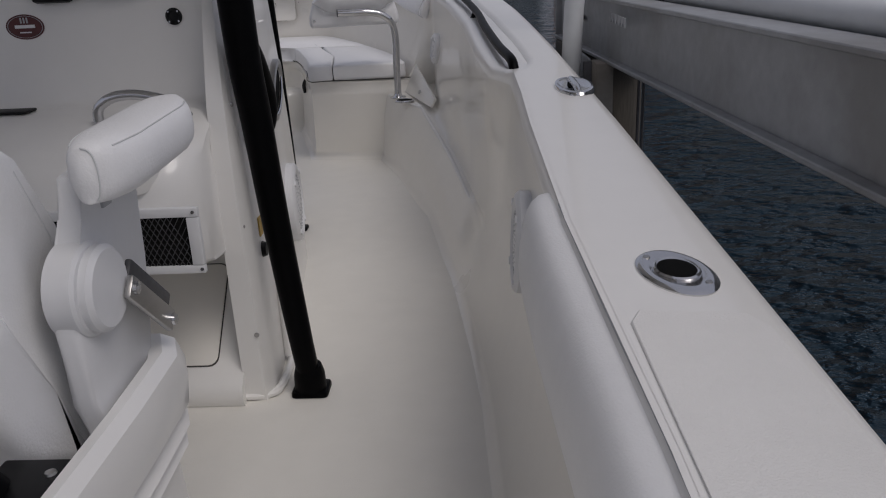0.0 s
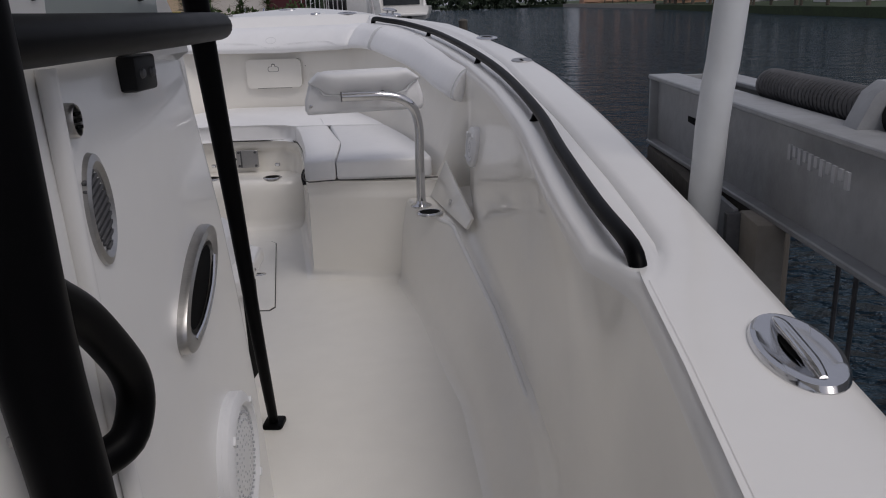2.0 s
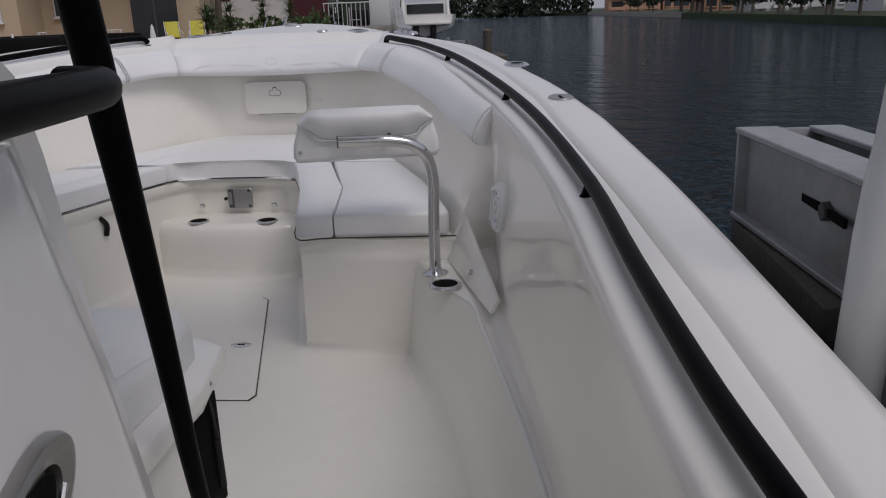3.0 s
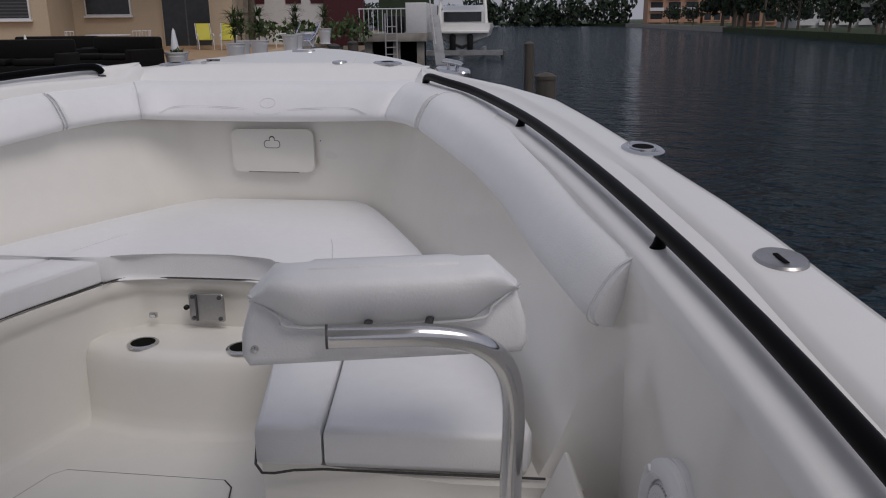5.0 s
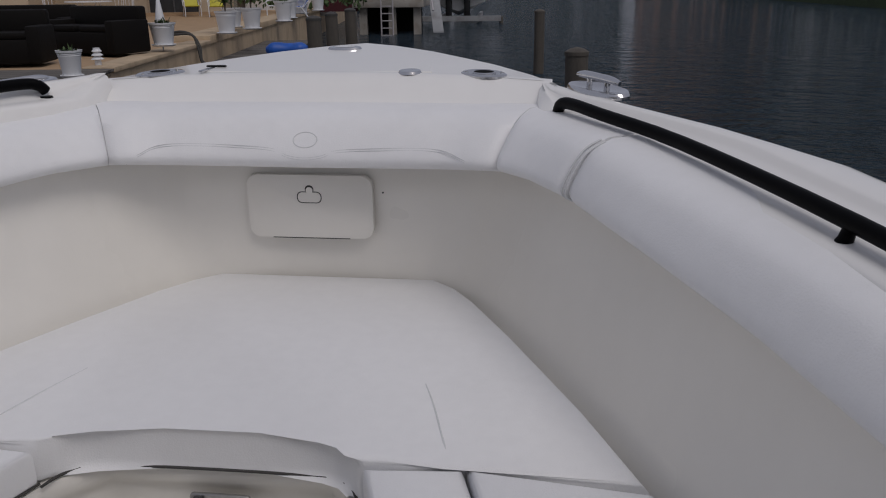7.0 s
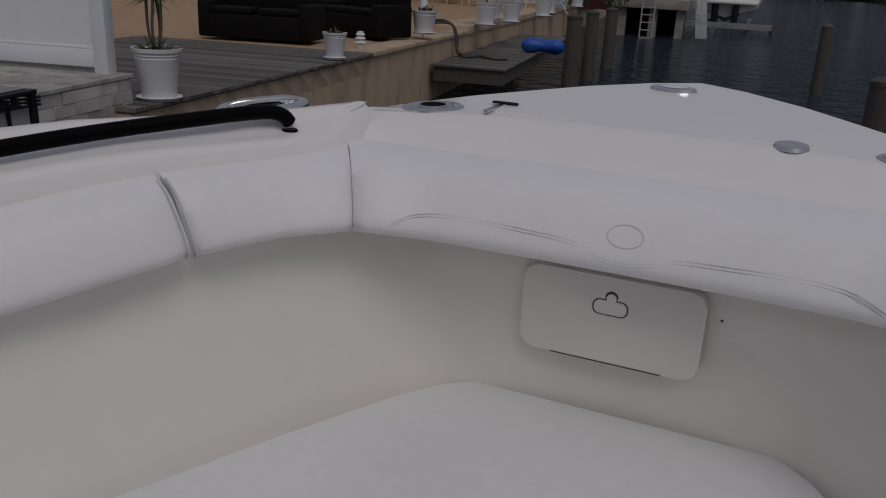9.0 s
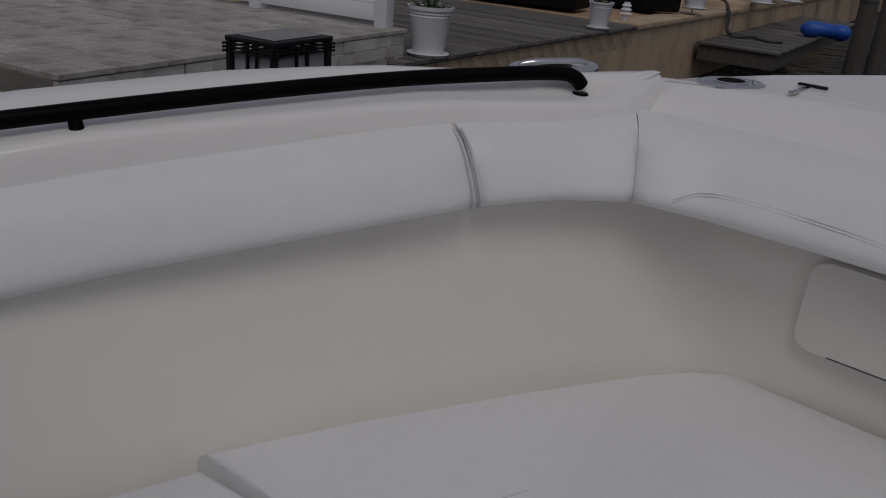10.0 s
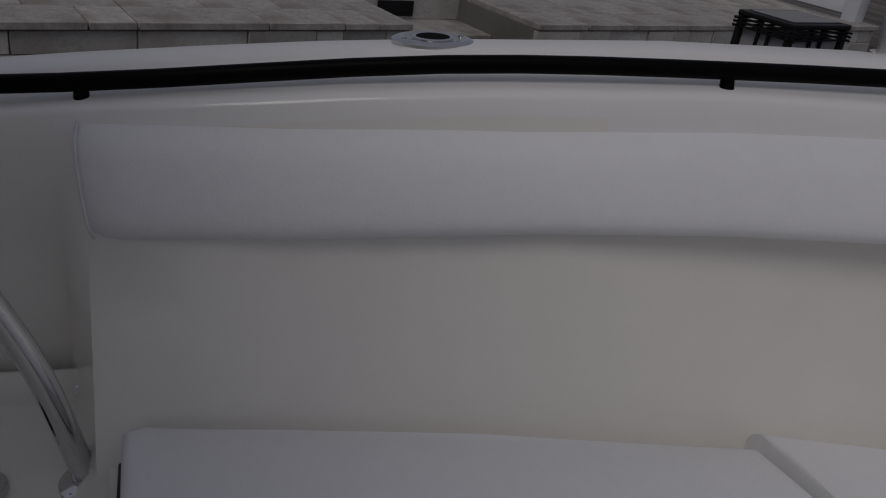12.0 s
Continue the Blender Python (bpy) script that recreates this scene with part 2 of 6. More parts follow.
def side_section(y, side):
    z = zg(y) + (float(np.interp(y, (2.6, 3.6, 4.3, 5.0, 5.5, 6.1, 6.45), (0.0, -0.045, -0.035, 0.026, 0.045, 0.047, 0.026))) if side < 0 else 0)
    c = min(1.0, max(0.0, (y - 2.15) / 0.19)) * min(1.0, max(0.0, (6.56 - y) / 0.08))
    lip = XI(y) if y <= 2.15 else XI(2.15) + (XR(y) - 0.05 - XI(2.15)) * c if y < 2.34 else XR(y) - 0.05
    xc = lip + 0.012 if y <= 2.15 else max(XC(y), lip + 0.012)
    d = (0.016 - ZR(y)) * c
    xo, xr = XO(y), lip + 0.05 * c
    top = z - d
    xw, xb, zb = XW(y), XB(y) - (PD(y) if side < 0 and y > 4.46 else 0), ZB(y)
    pts = [(xo - 0.62, -0.75), (xo - 0.30, -0.25), (xo - 0.12, 0.15), (xo - 0.02, z - 0.13), (xo + 0.012, z - 0.10), (xo + 0.012, z - 0.06),
           (xo, z - 0.045), (xo - 0.002, z - 0.02), (xo - 0.012, z - 0.005), (xo - 0.03, z), (xc + 0.02, z), (xc + 0.006, z - 0.003 * c), (xc - 0.004, z - 0.014 * c),
           (xc - 0.25 * (xc - xr), z - 0.55 * d), (xr + 0.03 * c, z - 0.92 * d), (xr, top), (lip + 0.006, top - 0.002), (lip - 0.004, top - 0.012),
           (lip - 0.010, top - 0.04)]
    zt = top - 0.06
    for k in (0.12, 0.35, 0.6, 0.8):
        if y <= 4.46:
            pts.append(((lip - 0.012) + (xw - lip + 0.012) * min(1, k * 1.5), zt + (zb + 0.04 - zt) * k))
        else:
            pts.append(((lip - 0.012) + (xb + 0.004 - lip + 0.012) * (0.65 * k + 0.35 * k ** 3), zt + (zb + 0.01 - zt) * k))
    if y <= 4.46:
        g = min(1.0, max(0.0, (y - 2.5) / 0.6))
        led = min(xw - 0.012, xb + 0.02 + 0.35 * max(0, xw - xb - 0.03))
        pts[-1] = (xw - 0.004, zb + 0.05)
        pts += [(max(led, xb + 0.024), zb + 0.003 + 0.004 * g), (xb + 0.012, zb + 0.005 * g), (xb + 0.001, zb - 0.003 + 0.004 * g), (xb - 0.007, zb - 0.012)]
        xa = XA(y)
        for k in (0.3, 0.6, 0.82, 0.95):
            pts.append((xb - 0.012 + (xa - xb + 0.012) * k ** 0.75, (zb - 0.015) * (1 - k)))
        # aft of the ledge the side runs into the floor in one soft hollow
        m = min(1.0, max(0.0, (y - 1.95) / 1.25))
        m = m * m * (3 - 2 * m)
        (ax, az), n0 = pts[-10], len(pts) - 9
        for j in range(9):
            v = (j + 1) / 9.6
            sx = (1 - v) ** 2 * ax + 2 * v * (1 - v) * (xa + 0.03) + v * v * xa
            sz = (1 - v) ** 2 * az + 2 * v * (1 - v) * 0.06
            pts[n0 + j] = (pts[n0 + j][0] * m + sx * (1 - m), pts[n0 + j][1] * m + sz * (1 - m))
        pts.append((xa - 0.03, -0.004))
    else:
        pts += [(xb + 0.004, zb + 0.01), (xb + 0.002, zb - 0.005), (xb, zb - 0.02), (xb - 0.01, zb - 0.06)] + [(xb - 0.02, zb - 0.1 - 0.05 * k) for k in range(5)]
    return [(side * x, y, h) for x, h in pts]


for side, name, label in ((1, "wall_starboard", "cream white moulded gelcoat hull side with rounded gunwale"),
                          (-1, "wall_port", "cream white moulded gelcoat hull side beside the dock")):
    w = part(name, loft([side_section(y, side) for y in stations]), GELW, None, angle=50)
    w.data.materials.append(GEL)
    for f in w.data.polygons:
        c = f.center
        if c.z < zg(c.y) - 0.07 and abs(c.x) < XW(c.y) + 0.06:
            f.material_index = 1
    tagged(w, label, "hull side", kind="structure")
    if side > 0:
        # added white bead drawing the ledge edge's highlight, sinking into the hull aft
        edge = []
        for k in range(24):
            y = 4.4 - 2.1 * k / 23
            edge.append((XB(y) + 0.004, y, ZB(y) - 0.001 - 0.012 * max(0.0, (2.9 - y) / 0.6) ** 2))
        part("ledge_edge", tube(edge, 0.0085, 10), GELW, w, "white bead standing for the highlight along the ledge edge")

# floor, its edge turned up into the hull sides
fy = [-2.5, -1, 0.4, 1.23, 1.7, 2.1, 2.45, 2.75, 3.0, 3.23, 3.55, 3.82, 4.02, 4.3, 4.5, 5.0, 5.4, 5.75]
fx = [XA(y) if y < 4.5 else 1.1 for y in fy]
bm = loft([[(-x, y, 0.0), (x, y, 0.0), (x, y, -0.06), (-x, y, -0.06)] for x, y in zip(fx, fy)], closed=True, caps=True)
tagged(part("floor", bm, DECK), "cream nonskid fibreglass cockpit sole", "floor", kind="structure")
tagged(part("wall_stern", box(-1.9, 1.9, -2.62, -2.5, -0.2, 0.62, 0.03), GEL), "cream gelcoat transom closing the cockpit", "transom", kind="structure")

# bow bulkhead with the sloping edge of the foredeck
sec, band = [], []
ys_side = np.linspace(5.5, 6.40, 19)
def side_line(z, side):
    """How far out the hull side stands at one height, for each of ys_side."""
    out = []
    for y in ys_side:
        q = side_section(float(y), side)[18:]
        out.append(float(np.interp(z, [h for _, _, h in q][::-1], [abs(x) for x, _, _ in q][::-1])))
    return out
levels = [(0.3, 0.012), (0.42, 0.012), (0.5, 0.012), (0.6, 0.012), (0.68, 0.010), (0.75, 0.008), (0.82, 0.004), (0.88, 0.0), (0.96, 0.02)]
hull = {(z, side): side_line(z, side) for z, _ in levels for side in (1, -1)}
for x in np.linspace(-0.94, 0.94, 95):
    a, col = abs(x), []
    for z, back in levels:
        line = hull[z, 1 if x > 0 else -1]
        slope = (ys_side[-1] - ys_side[-4]) / (line[-4] - line[-1])
        flat = 6.585 - 0.2 * a * a + back
        ys = 6.40 + (line[-1] - a) * slope if a < line[-1] else float(np.interp(a, line[::-1], ys_side[::-1]))
        ys += 0.004
        # the two run into one another in a wide soft corner
        k = max(0.0, 0.17 - abs(flat - ys)) / 0.17
        col.append((x, min(flat, ys) - k * k * 0.17 / 4, z))
    sec.append(col)
for x in np.linspace(-0.68, 0.68, 31):
    u = abs(x) / 0.68
    yb = 6.57 - 0.06 * u ** 3
    zt = 1.151 + (yb + 0.14 - 6.57) * 0.075 + 0.012 * (1 - (abs(x) / 0.7) ** 2)
    band.append([(x, yb + 0.03, 0.9), (x, yb + 0.01, 0.98), (x, yb - 0.005, 1.03), (x, yb - 0.012, 1.065), (x, yb + 0.005, 1.085), (x, yb + 0.04, 1.112), (x, yb + 0.08, zt - 0.026), (x, yb + 0.105, zt - 0.011),
                 (x, yb + 0.125, zt - 0.003), (x, yb + 0.145, zt), (x, yb + 0.17, zt - 0.001)])
tagged(part("trim", loft(band), GELW, angle=60), "white gelcoat band rounding from bolster up to foredeck", "trim", kind="structure")
wb = part("wall_bow", loft(sec), GEL, angle=70)
wb.data.materials.append(GELW)
for f in wb.data.polygons:
    f.material_index = 1 if f.center.z > 1.0 else 0
tagged(wb, "cream gelcoat bow bulkhead below the foredeck", "bulkhead", kind="structure")
BOW = [(0.70, 6.6), (0.62, 6.72), (0.50, 6.88), (0.40, 6.985), (0.27, 7.12), (0.12, 7.24), (0.0, 7.31)]
outline = [(-0.4, 6.70), (-0.66, 6.645)] + [(-x, y) for x, y in BOW] + [(x, y) for x, y in BOW[-2::-1]] + [(0.66, 6.645), (0.4, 6.70)]
bm = slab(outline[::-1], 0.95, 1.15, 0.006, 2)
for v in bm.verts:
    if v.co.z > 1.1:
        v.co.z += (v.co.y - 6.57) * 0.075 + 0.012 * (1 - (abs(v.co.x) / 0.7) ** 2)
tagged(part("foredeck", bm, GELW), "glossy white gelcoat foredeck tapering to the bow", "foredeck", kind="structure")
bm = loft([[(s * (x - 0.02 * k), y - 0.05 * k, 1.05 - 0.55 * k) for s, x, y in [(1, x, y) for x, y in BOW] + [(-1, x, y) for x, y in BOW[-2::-1]]] for k in (0, 0.5, 1, 2.6)])
tagged(part("bow_stem", bm, GELW), "white gelcoat stem below the foredeck", "hull side", kind="structure")

# ---- seat bases and forward footwell ----
base_out = [(0.625, 4.52), (1.04, 4.463), (1.30, 4.47), (1.20, 4.9), (1.0, 5.45), (0.75, 5.95), (0.40, 6.55), (-0.40, 6.55), (-0.75, 5.95), (-1.0, 5.45), (-1.20, 4.9),
            (-1.25, 4.53), (-1.04, 4.53), (-0.625, 4.55), (-0.40, 5.35), (-0.33, 5.56), (-0.24, 5.66), (0.24, 5.66), (0.33, 5.56), (0.40, 5.35)]
lean = [(0.0, -0.045), (0.006, -0.022), (0.02, -0.006), (0.05, 0.008), (0.25, 0.02), (0.385, 0.03), (0.405, 0.028), (0.415, 0.012), (0.45, 0.008), (0.463, 0.012)]
rows = []
for z, k in lean:
    rows.append([(x + k * (0.5 if x > 0.15 else -0.5 if x < -0.15 else 0) * (1 if y < 5.6 else 0), y - (abs(k) if y < 4.6 else -k if abs(x) < 0.45 and y > 5.3 else 0), z) for x, y in base_out])
bm = loft([[p for p in r] for r in rows], closed=True)
bm.faces.new([v for v in bm.verts if abs(v.co.z - 0.463) < 1e-4])
bench = thing("bow_bench", "cream moulded fibreglass bow bench around the footwell", "bench")
part("base", bm, GEL, bench, angle=55)
shelf = [(-0.43, 5.70), (-0.415, 5.50), (-0.37, 5.455), (-0.27, 5.42), (-0.14, 5.392), (0, 5.383), (0.14, 5.392), (0.27, 5.42), (0.37, 5.455), (0.415, 5.50), (0.43, 5.70)]
rows = []
for z, o in ((0.0, 0.05), (0.006, 0.028), (0.022, 0.010), (0.06, 0.0), (0.17, -0.004), (0.22, -0.010), (0.25, -0.020), (0.268, -0.034), (0.277, -0.052), (0.28, -0.075)):
    rows.append([(x * (1 + o * 0.4), y - o * (1 if y < 5.6 else 0), z) for x, y in shelf])
bm = loft(rows)
bm.faces.new([v for v in bm.verts if abs(v.co.z - 0.28) < 1e-5])
part("step", bm, GEL, bench, "cream moulded step at the footwell front", angle=60)


def cushion(name, outline, z0, z1, label, parent, bevel=0.028):
    bm = slab(outline, z0, z1, bevel, 4, bottom=True)
    return part(name, bm, VINYL, parent, label, angle=80)


CT, CB = 0.562, 0.468
for s, g in ((1, "starboard"), (-1, "port")):
    th = thing("bow_seat_cushion", "white vinyl bow seat cushion on the moulded side base", "cushion", "bow seat cushions")
    strip = [(0.638, 4.462), (0.775, 4.468), (0.708, 4.955), (0.525, 5.575), (0.335, 5.56), (0.43, 5.29), (0.54, 4.9)]
    panel = [(0.781, 4.468), (1.19, 4.48), (1.20, 4.52), (1.135, 4.75), (1.035, 5.067), (0.975, 5.23), (0.87, 5.535), (0.531, 5.578), (0.714, 4.955)]
    for nm, o in (("inner_panel", strip), ("outer_panel", panel)):
        oo = [(s * x, y) for x, y in o] if s > 0 else [(-x + (PD(y) if x > 0.8 else 0), y + 0.06 * max(0.0, (4.8 - y) / 0.33)) for x, y in o]
        cushion(nm, oo if s > 0 else oo[::-1], CB, CT if s > 0 else CT - 0.007, "", th, 0.017)
    part("piping", tube([(s * x, y, CB + 0.004) for x, y in (((0.335, 5.565), (0.43, 5.29), (0.54, 4.9), (0.634, 4.464), (0.78, 4.46), (1.23, 4.476)) if s > 0 else ((0.335, 5.565), (0.43, 5.29), (0.54, 4.9), (0.634, 4.524), (0.78, 4.52), (1.08, 4.534)))], 0.0028, 8), RUBBER, th)
th = thing("bow_centre_cushion", "white vinyl bow cushion filling the bow in front of bulkhead", "cushion")
big = [(-0.315, 5.60), (-0.287, 5.631), (-0.247, 5.645), (-0.1, 5.653), (0.1, 5.656), (0.237, 5.652), (0.282, 5.635), (0.31, 5.604), (0.33, 5.563), (0.49, 5.587), (0.866, 5.548), (0.75, 5.81), (0.585, 6.17), (0.47, 6.40), (0.41, 6.52), (0.34, 6.585),
       (-0.34, 6.585), (-0.41, 6.52), (-0.47, 6.40), (-0.585, 6.17), (-0.75, 5.81), (-0.866, 5.548), (-0.49, 5.587), (-0.338, 5.567)]
cushion("bow_panel", big, CB, CT, "", th, 0.02)
for s_ in (1, -1):
    part("seam", tube([(s_ * x, y, CT - 0.0005 - d) for x, y, d in ((0.497, 5.60, 0.006), (0.478, 5.66, 0.0), (0.44, 5.80, 0.0), (0.408, 5.90, 0.001))], 0.0022, 6), THREAD, th)
part("piping", tube([(x, y, CB + 0.004) for x, y in ((-0.326, 5.555), (-0.312, 5.597), (-0.284, 5.628), (-0.245, 5.642), (-0.1, 5.650), (0.1, 5.652), (0.235, 5.648), (0.279, 5.632), (0.307, 5.60), (0.325, 5.56))], 0.0032, 8), RUBBER, th)

# ---- padded bolsters round the bow ----
LOW = [(1.312, 4.468, 0.796), (1.205, 4.8, 0.82), (1.10, 5.2, 0.855), (1.0, 5.48, 0.882), (0.875, 5.76, 0.908), (0.725, 6.09, 0.938), (0.625, 6.24, 0.948), (0.535, 6.345, 0.948),
       (0.40, 6.40, 0.938), (0.2, 6.425, 0.932), (0, 6.43, 0.93)]
TOP = [(1.395, 4.455, 0.956), (1.305, 4.8, 0.972), (1.205, 5.15, 1.002), (1.10, 5.45, 1.03), (0.965, 5.78, 1.06), (0.80, 6.10, 1.09), (0.705, 6.31, 1.10), (0.61, 6.455, 1.105),
       (0.45, 6.505, 1.10), (0.2, 6.53, 1.10), (0, 6.535, 1.10)]
TOPP = [(1.375, 4.49, 0.946)] + TOP[1:]
LOWP = [(1.305, 4.515, 0.79)] + LOW[1:]          # port end is cut square
cum = [0.0]
for p, q in zip(LOW, LOW[1:]):
    cum.append(cum[-1] + math.dist(p, q))
def on(line, s):
    i = [0, 1, 2]
    return Vector([float(np.interp(s, cum, [p[k] for p in line])) for k in i])


def bolster(s0, s1, side, parent, name="pad", mirror_to=None, n=18):
    """One rounded pad of the coaming between two lengths along the bow line."""
    secs = []
    for i in range(n + 1):
        s = s0 + (s1 - s0) * i / n
        flip = side
        if s > cum[-1]:
            s, flip = 2 * cum[-1] - s, -side
        lo, hi = on(LOW if flip > 0 else LOWP, s), on(TOP if flip > 0 else TOPP, s)
        h = 0.03
        t = (on(LOW, min(s + h, cum[-1])) - on(LOW, max(s - h, 0)))
        nrm = Vector((-t.y, t.x, 0)).normalized()
        if nrm.x > 0 or (abs(nrm.x) < 1e-3 and nrm.y > 0):
            nrm = -nrm
        e = min(i, n - i) / n * (s1 - s0)
        puff = 0.72 + 0.28 * (e / 0.014) ** 0.5 if e < 0.014 else 1.0
        ring = []
        for k in range(15):
            v = k / 14
            out = 0.05 * (1 - abs(2 * v - 1) ** 6) * puff + 0.012 * math.sin(math.pi * v) * puff
            p = lo.lerp(hi, 0.02 + 0.96 * v) + nrm * (out - 0.02)
            ring.append(p)
        ring += [hi - nrm * 0.09, lo - nrm * 0.09]
        out = []
        for p in ring:
            drop = (0.050 * (hi.z - p.z) / (hi.z - lo.z) + 0.012) * max(0.0, 6.2 - max(p.y, 4.4)) / 1.7 if flip < 0 else 0
            out.append((flip * p.x, p.y, p.z - drop))
        secs.append(out)
    return part(name, loft(secs, closed=True, caps=True), VINYL, parent, angle=60)


def bolster_piping(s, side):
    lo, hi = on(LOW if side > 0 else LOWP, s), on(TOP if side > 0 else TOPP, s)
    t = on(LOW, s + 0.03) - on(LOW, max(s - 0.03, 0))
    nrm = Vector((-t.y, t.x, 0)).normalized()
    nrm = -nrm if nrm.x > 0 else nrm
    pts = []
    for k in range(13):
        v = 0.03 + 0.94 * k / 12
        p = lo.lerp(hi, 0.02 + 0.96 * v) + nrm * ((0.05 * (1 - abs(2 * v - 1) ** 6) + 0.012 * math.sin(math.pi * v)) * 0.93 - 0.019)
        pts.append((side * p.x, p.y, p.z - ((0.050 * (1 - v) + 0.012) * max(0.0, 6.2 - max(p.y, 4.4)) / 1.7 if side < 0 else 0)))
    return tube(pts, 0.0028, 8, 2)


S1, S2 = float(np.interp(6.10, [p[1] for p in LOW], cum)), cum[7]
for side in (1, -1):
    S1 = float(np.interp(6.10 if side > 0 else 6.085, [p[1] for p in LOW], cum))
    th = thing("coaming_bolster", "long white vinyl padded bolster below the gunwale rail", "bolster", "bow bolsters")
    bolster(0.0, S1 - 0.005, side, th, n=40)
    for s_end in (0.004, S1 - 0.007):
        part("piping", bolster_piping(s_end, side), THREAD, th)
    th = thing("corner_bolster", "short white vinyl padded corner bolster at the bow", "bolster", "bow bolsters")
    bolster(S1 + 0.005, S2 - 0.001, side, th, n=14)
    part("piping", bolster_piping(S1 + 0.008, side), THREAD, th)
th = thing("bow_bolster", "white vinyl padded bolster with stitched curved panel on bulkhead", "bolster", "bow bolsters")
bolster(S2 + 0.001, 2 * cum[-1] - S2 - 0.001, 1, th, n=30)
# stitched curve on its face, two rows
bez = [(-0.50, 0.03), (-0.46, 0.20), (-0.40, 0.37), (-0.25, 0.38), (-0.10, 0.33), (-0.05, 0.22), (0.0, 0.18), (0.05, 0.22), (0.10, 0.31), (0.25, 0.35), (0.38, 0.34), (0.45, 0.18), (0.50, 0.03)]
for off in (0.0, 0.035):
    pts = []
    for x, v in bez:
        s = cum[-1] - abs(x)
        lo, hi = on(LOW, s), on(TOP, s)
        v2 = v + off
        out = 0.05 * (1 - abs(2 * v2 - 1) ** 6) + 0.012 * math.sin(math.pi * v2)
        p = lo.lerp(hi, 0.02 + 0.96 * v2)
        pts.append((x, p.y - out + 0.0205, p.z))
    part("stitching", tube(pts, 0.0009, 6, 5), THREAD, th)

ring = []
for k in range(17):
    a = 2 * math.pi * k / 16
    x, v = 0.034 * math.cos(a), 0.50 + 0.12 * math.sin(a)
    lo, hi = on(LOW, cum[-1] - abs(x)), on(TOP, cum[-1] - abs(x))
    p = lo.lerp(hi, 0.02 + 0.96 * v)
    ring.append((x, p.y - 0.05 * (1 - abs(2 * v - 1) ** 6) - 0.012 * math.sin(math.pi * v) + 0.0195, p.z))
part("emblem", tube(ring, 0.0014, 6, 2), THREAD, th, "small oval embroidered emblem")

# ---- grab rails in the gunwale channel ----
for side in (1, -1):
    th = thing("grab_rail", "black powder coated grab rail along the inner gunwale", "grab rail", "grab rails")
    dz = lambda y: (-float(np.interp(y, (2.6, 3.6, 4.4, 5.0, 5.5, 6.2, 6.43), (0.0, -0.05, -0.034, 0.024, 0.041, 0.05, 0.044))) if side < 0 else 0)
    ry = [2.27, 2.5, 2.9, 3.35, 3.95, 4.47, 5.05, 5.53, 6.0, 6.25, 6.37]
    RX = lambda y: XR(y) + (0.042 * min(1.0, max(0.0, y - 5.6) / 0.7) if side < 0 else 0)
    line = [(side * RX(y), y, zg(y) + ZR(y) + 0.014 - dz(y)) for y in ry]
    end = (side * RX(6.428), 6.432 if side > 0 else 6.418, zg(6.43) + ZR(6.43) - (0.02 if side > 0 else 0.012) - dz(6.43))
    start = (side * (XR(2.2) - 0.003), 2.225, zg(2.2) - 0.022)
    part("rail", tube([start] + line + [(side * RX(6.415), 6.412 if side > 0 else 6.40, zg(6.4) + ZR(6.4) + 0.006 - dz(6.4)), end], 0.0155, 14, 4), BLACKTUBE, th)
    for y in ((3.347, 4.466, 5.534) if side > 0 else (3.36, 4.50, 5.51)):
        z = zg(y) + ZR(y) - dz(y)
        part("foot", tube([(side * XR(y), y, z + 0.012), (side * (XR(y) - 0.006), y, z - 0.012), (side * (XR(y) - 0.009), y, z - 0.024), (side * (XR(y) - 0.010), y, z - 0.031)], [0.011, 0.0125, 0.0175, 0.013], 12, 3), BLACKTUBE, th)
    part("end_flange", lathe([(0.021, -0.03), (0.021, -0.022), (0.016, -0.015)], 16, m=Matrix.Translation(end)), BLACKTUBE, th)


# ---- gunwale fittings ----
def gnormal(y):
    return Vector((0, -0.0825, 1)).normalized()


def rod_holder(p, along_way, tilt=0, label="polished stainless flush rod holder in gunwale, bore shade a black disc"):
    m = frame_on(p, gnormal(p[1]), along_way)
    th = thing("rod_holder", label, "rod holder", "rod holders", at=m)
    part("flange", lathe([(0.02, 0.001), (0.041, 0.0035), (0.05, 0.007), (0.058, 0.006), (0.064, 0.002), (0.064, -0.004), (0.02, -0.004)], 32, 0.78, 1.18), STEEL, th)
    part("bore", lathe([(0.028, 0.0075), (0.031, 0.0095), (0.034, 0.0075), (0.034, 0.002), (0.028, 0.002)], 28, 0.95, 1.1), STEEL, th)
    # flat black disc, the bore's shade put into its colour
    part("hollow", lathe([(0.0285, 0.0078), (0.001, 0.0079)], 24, 0.95, 1.1), HOLE_SHADE, th)
    for dy in (-0.052, 0.052):
        part("screw", lathe([(0.0055, 0.006), (0.005, 0.008), (0.001, 0.0084)], 10, m=Matrix.Translation((0.018 if dy < 0 else -0.018, dy, -0.0005))), BRUSHED, th)
    return th


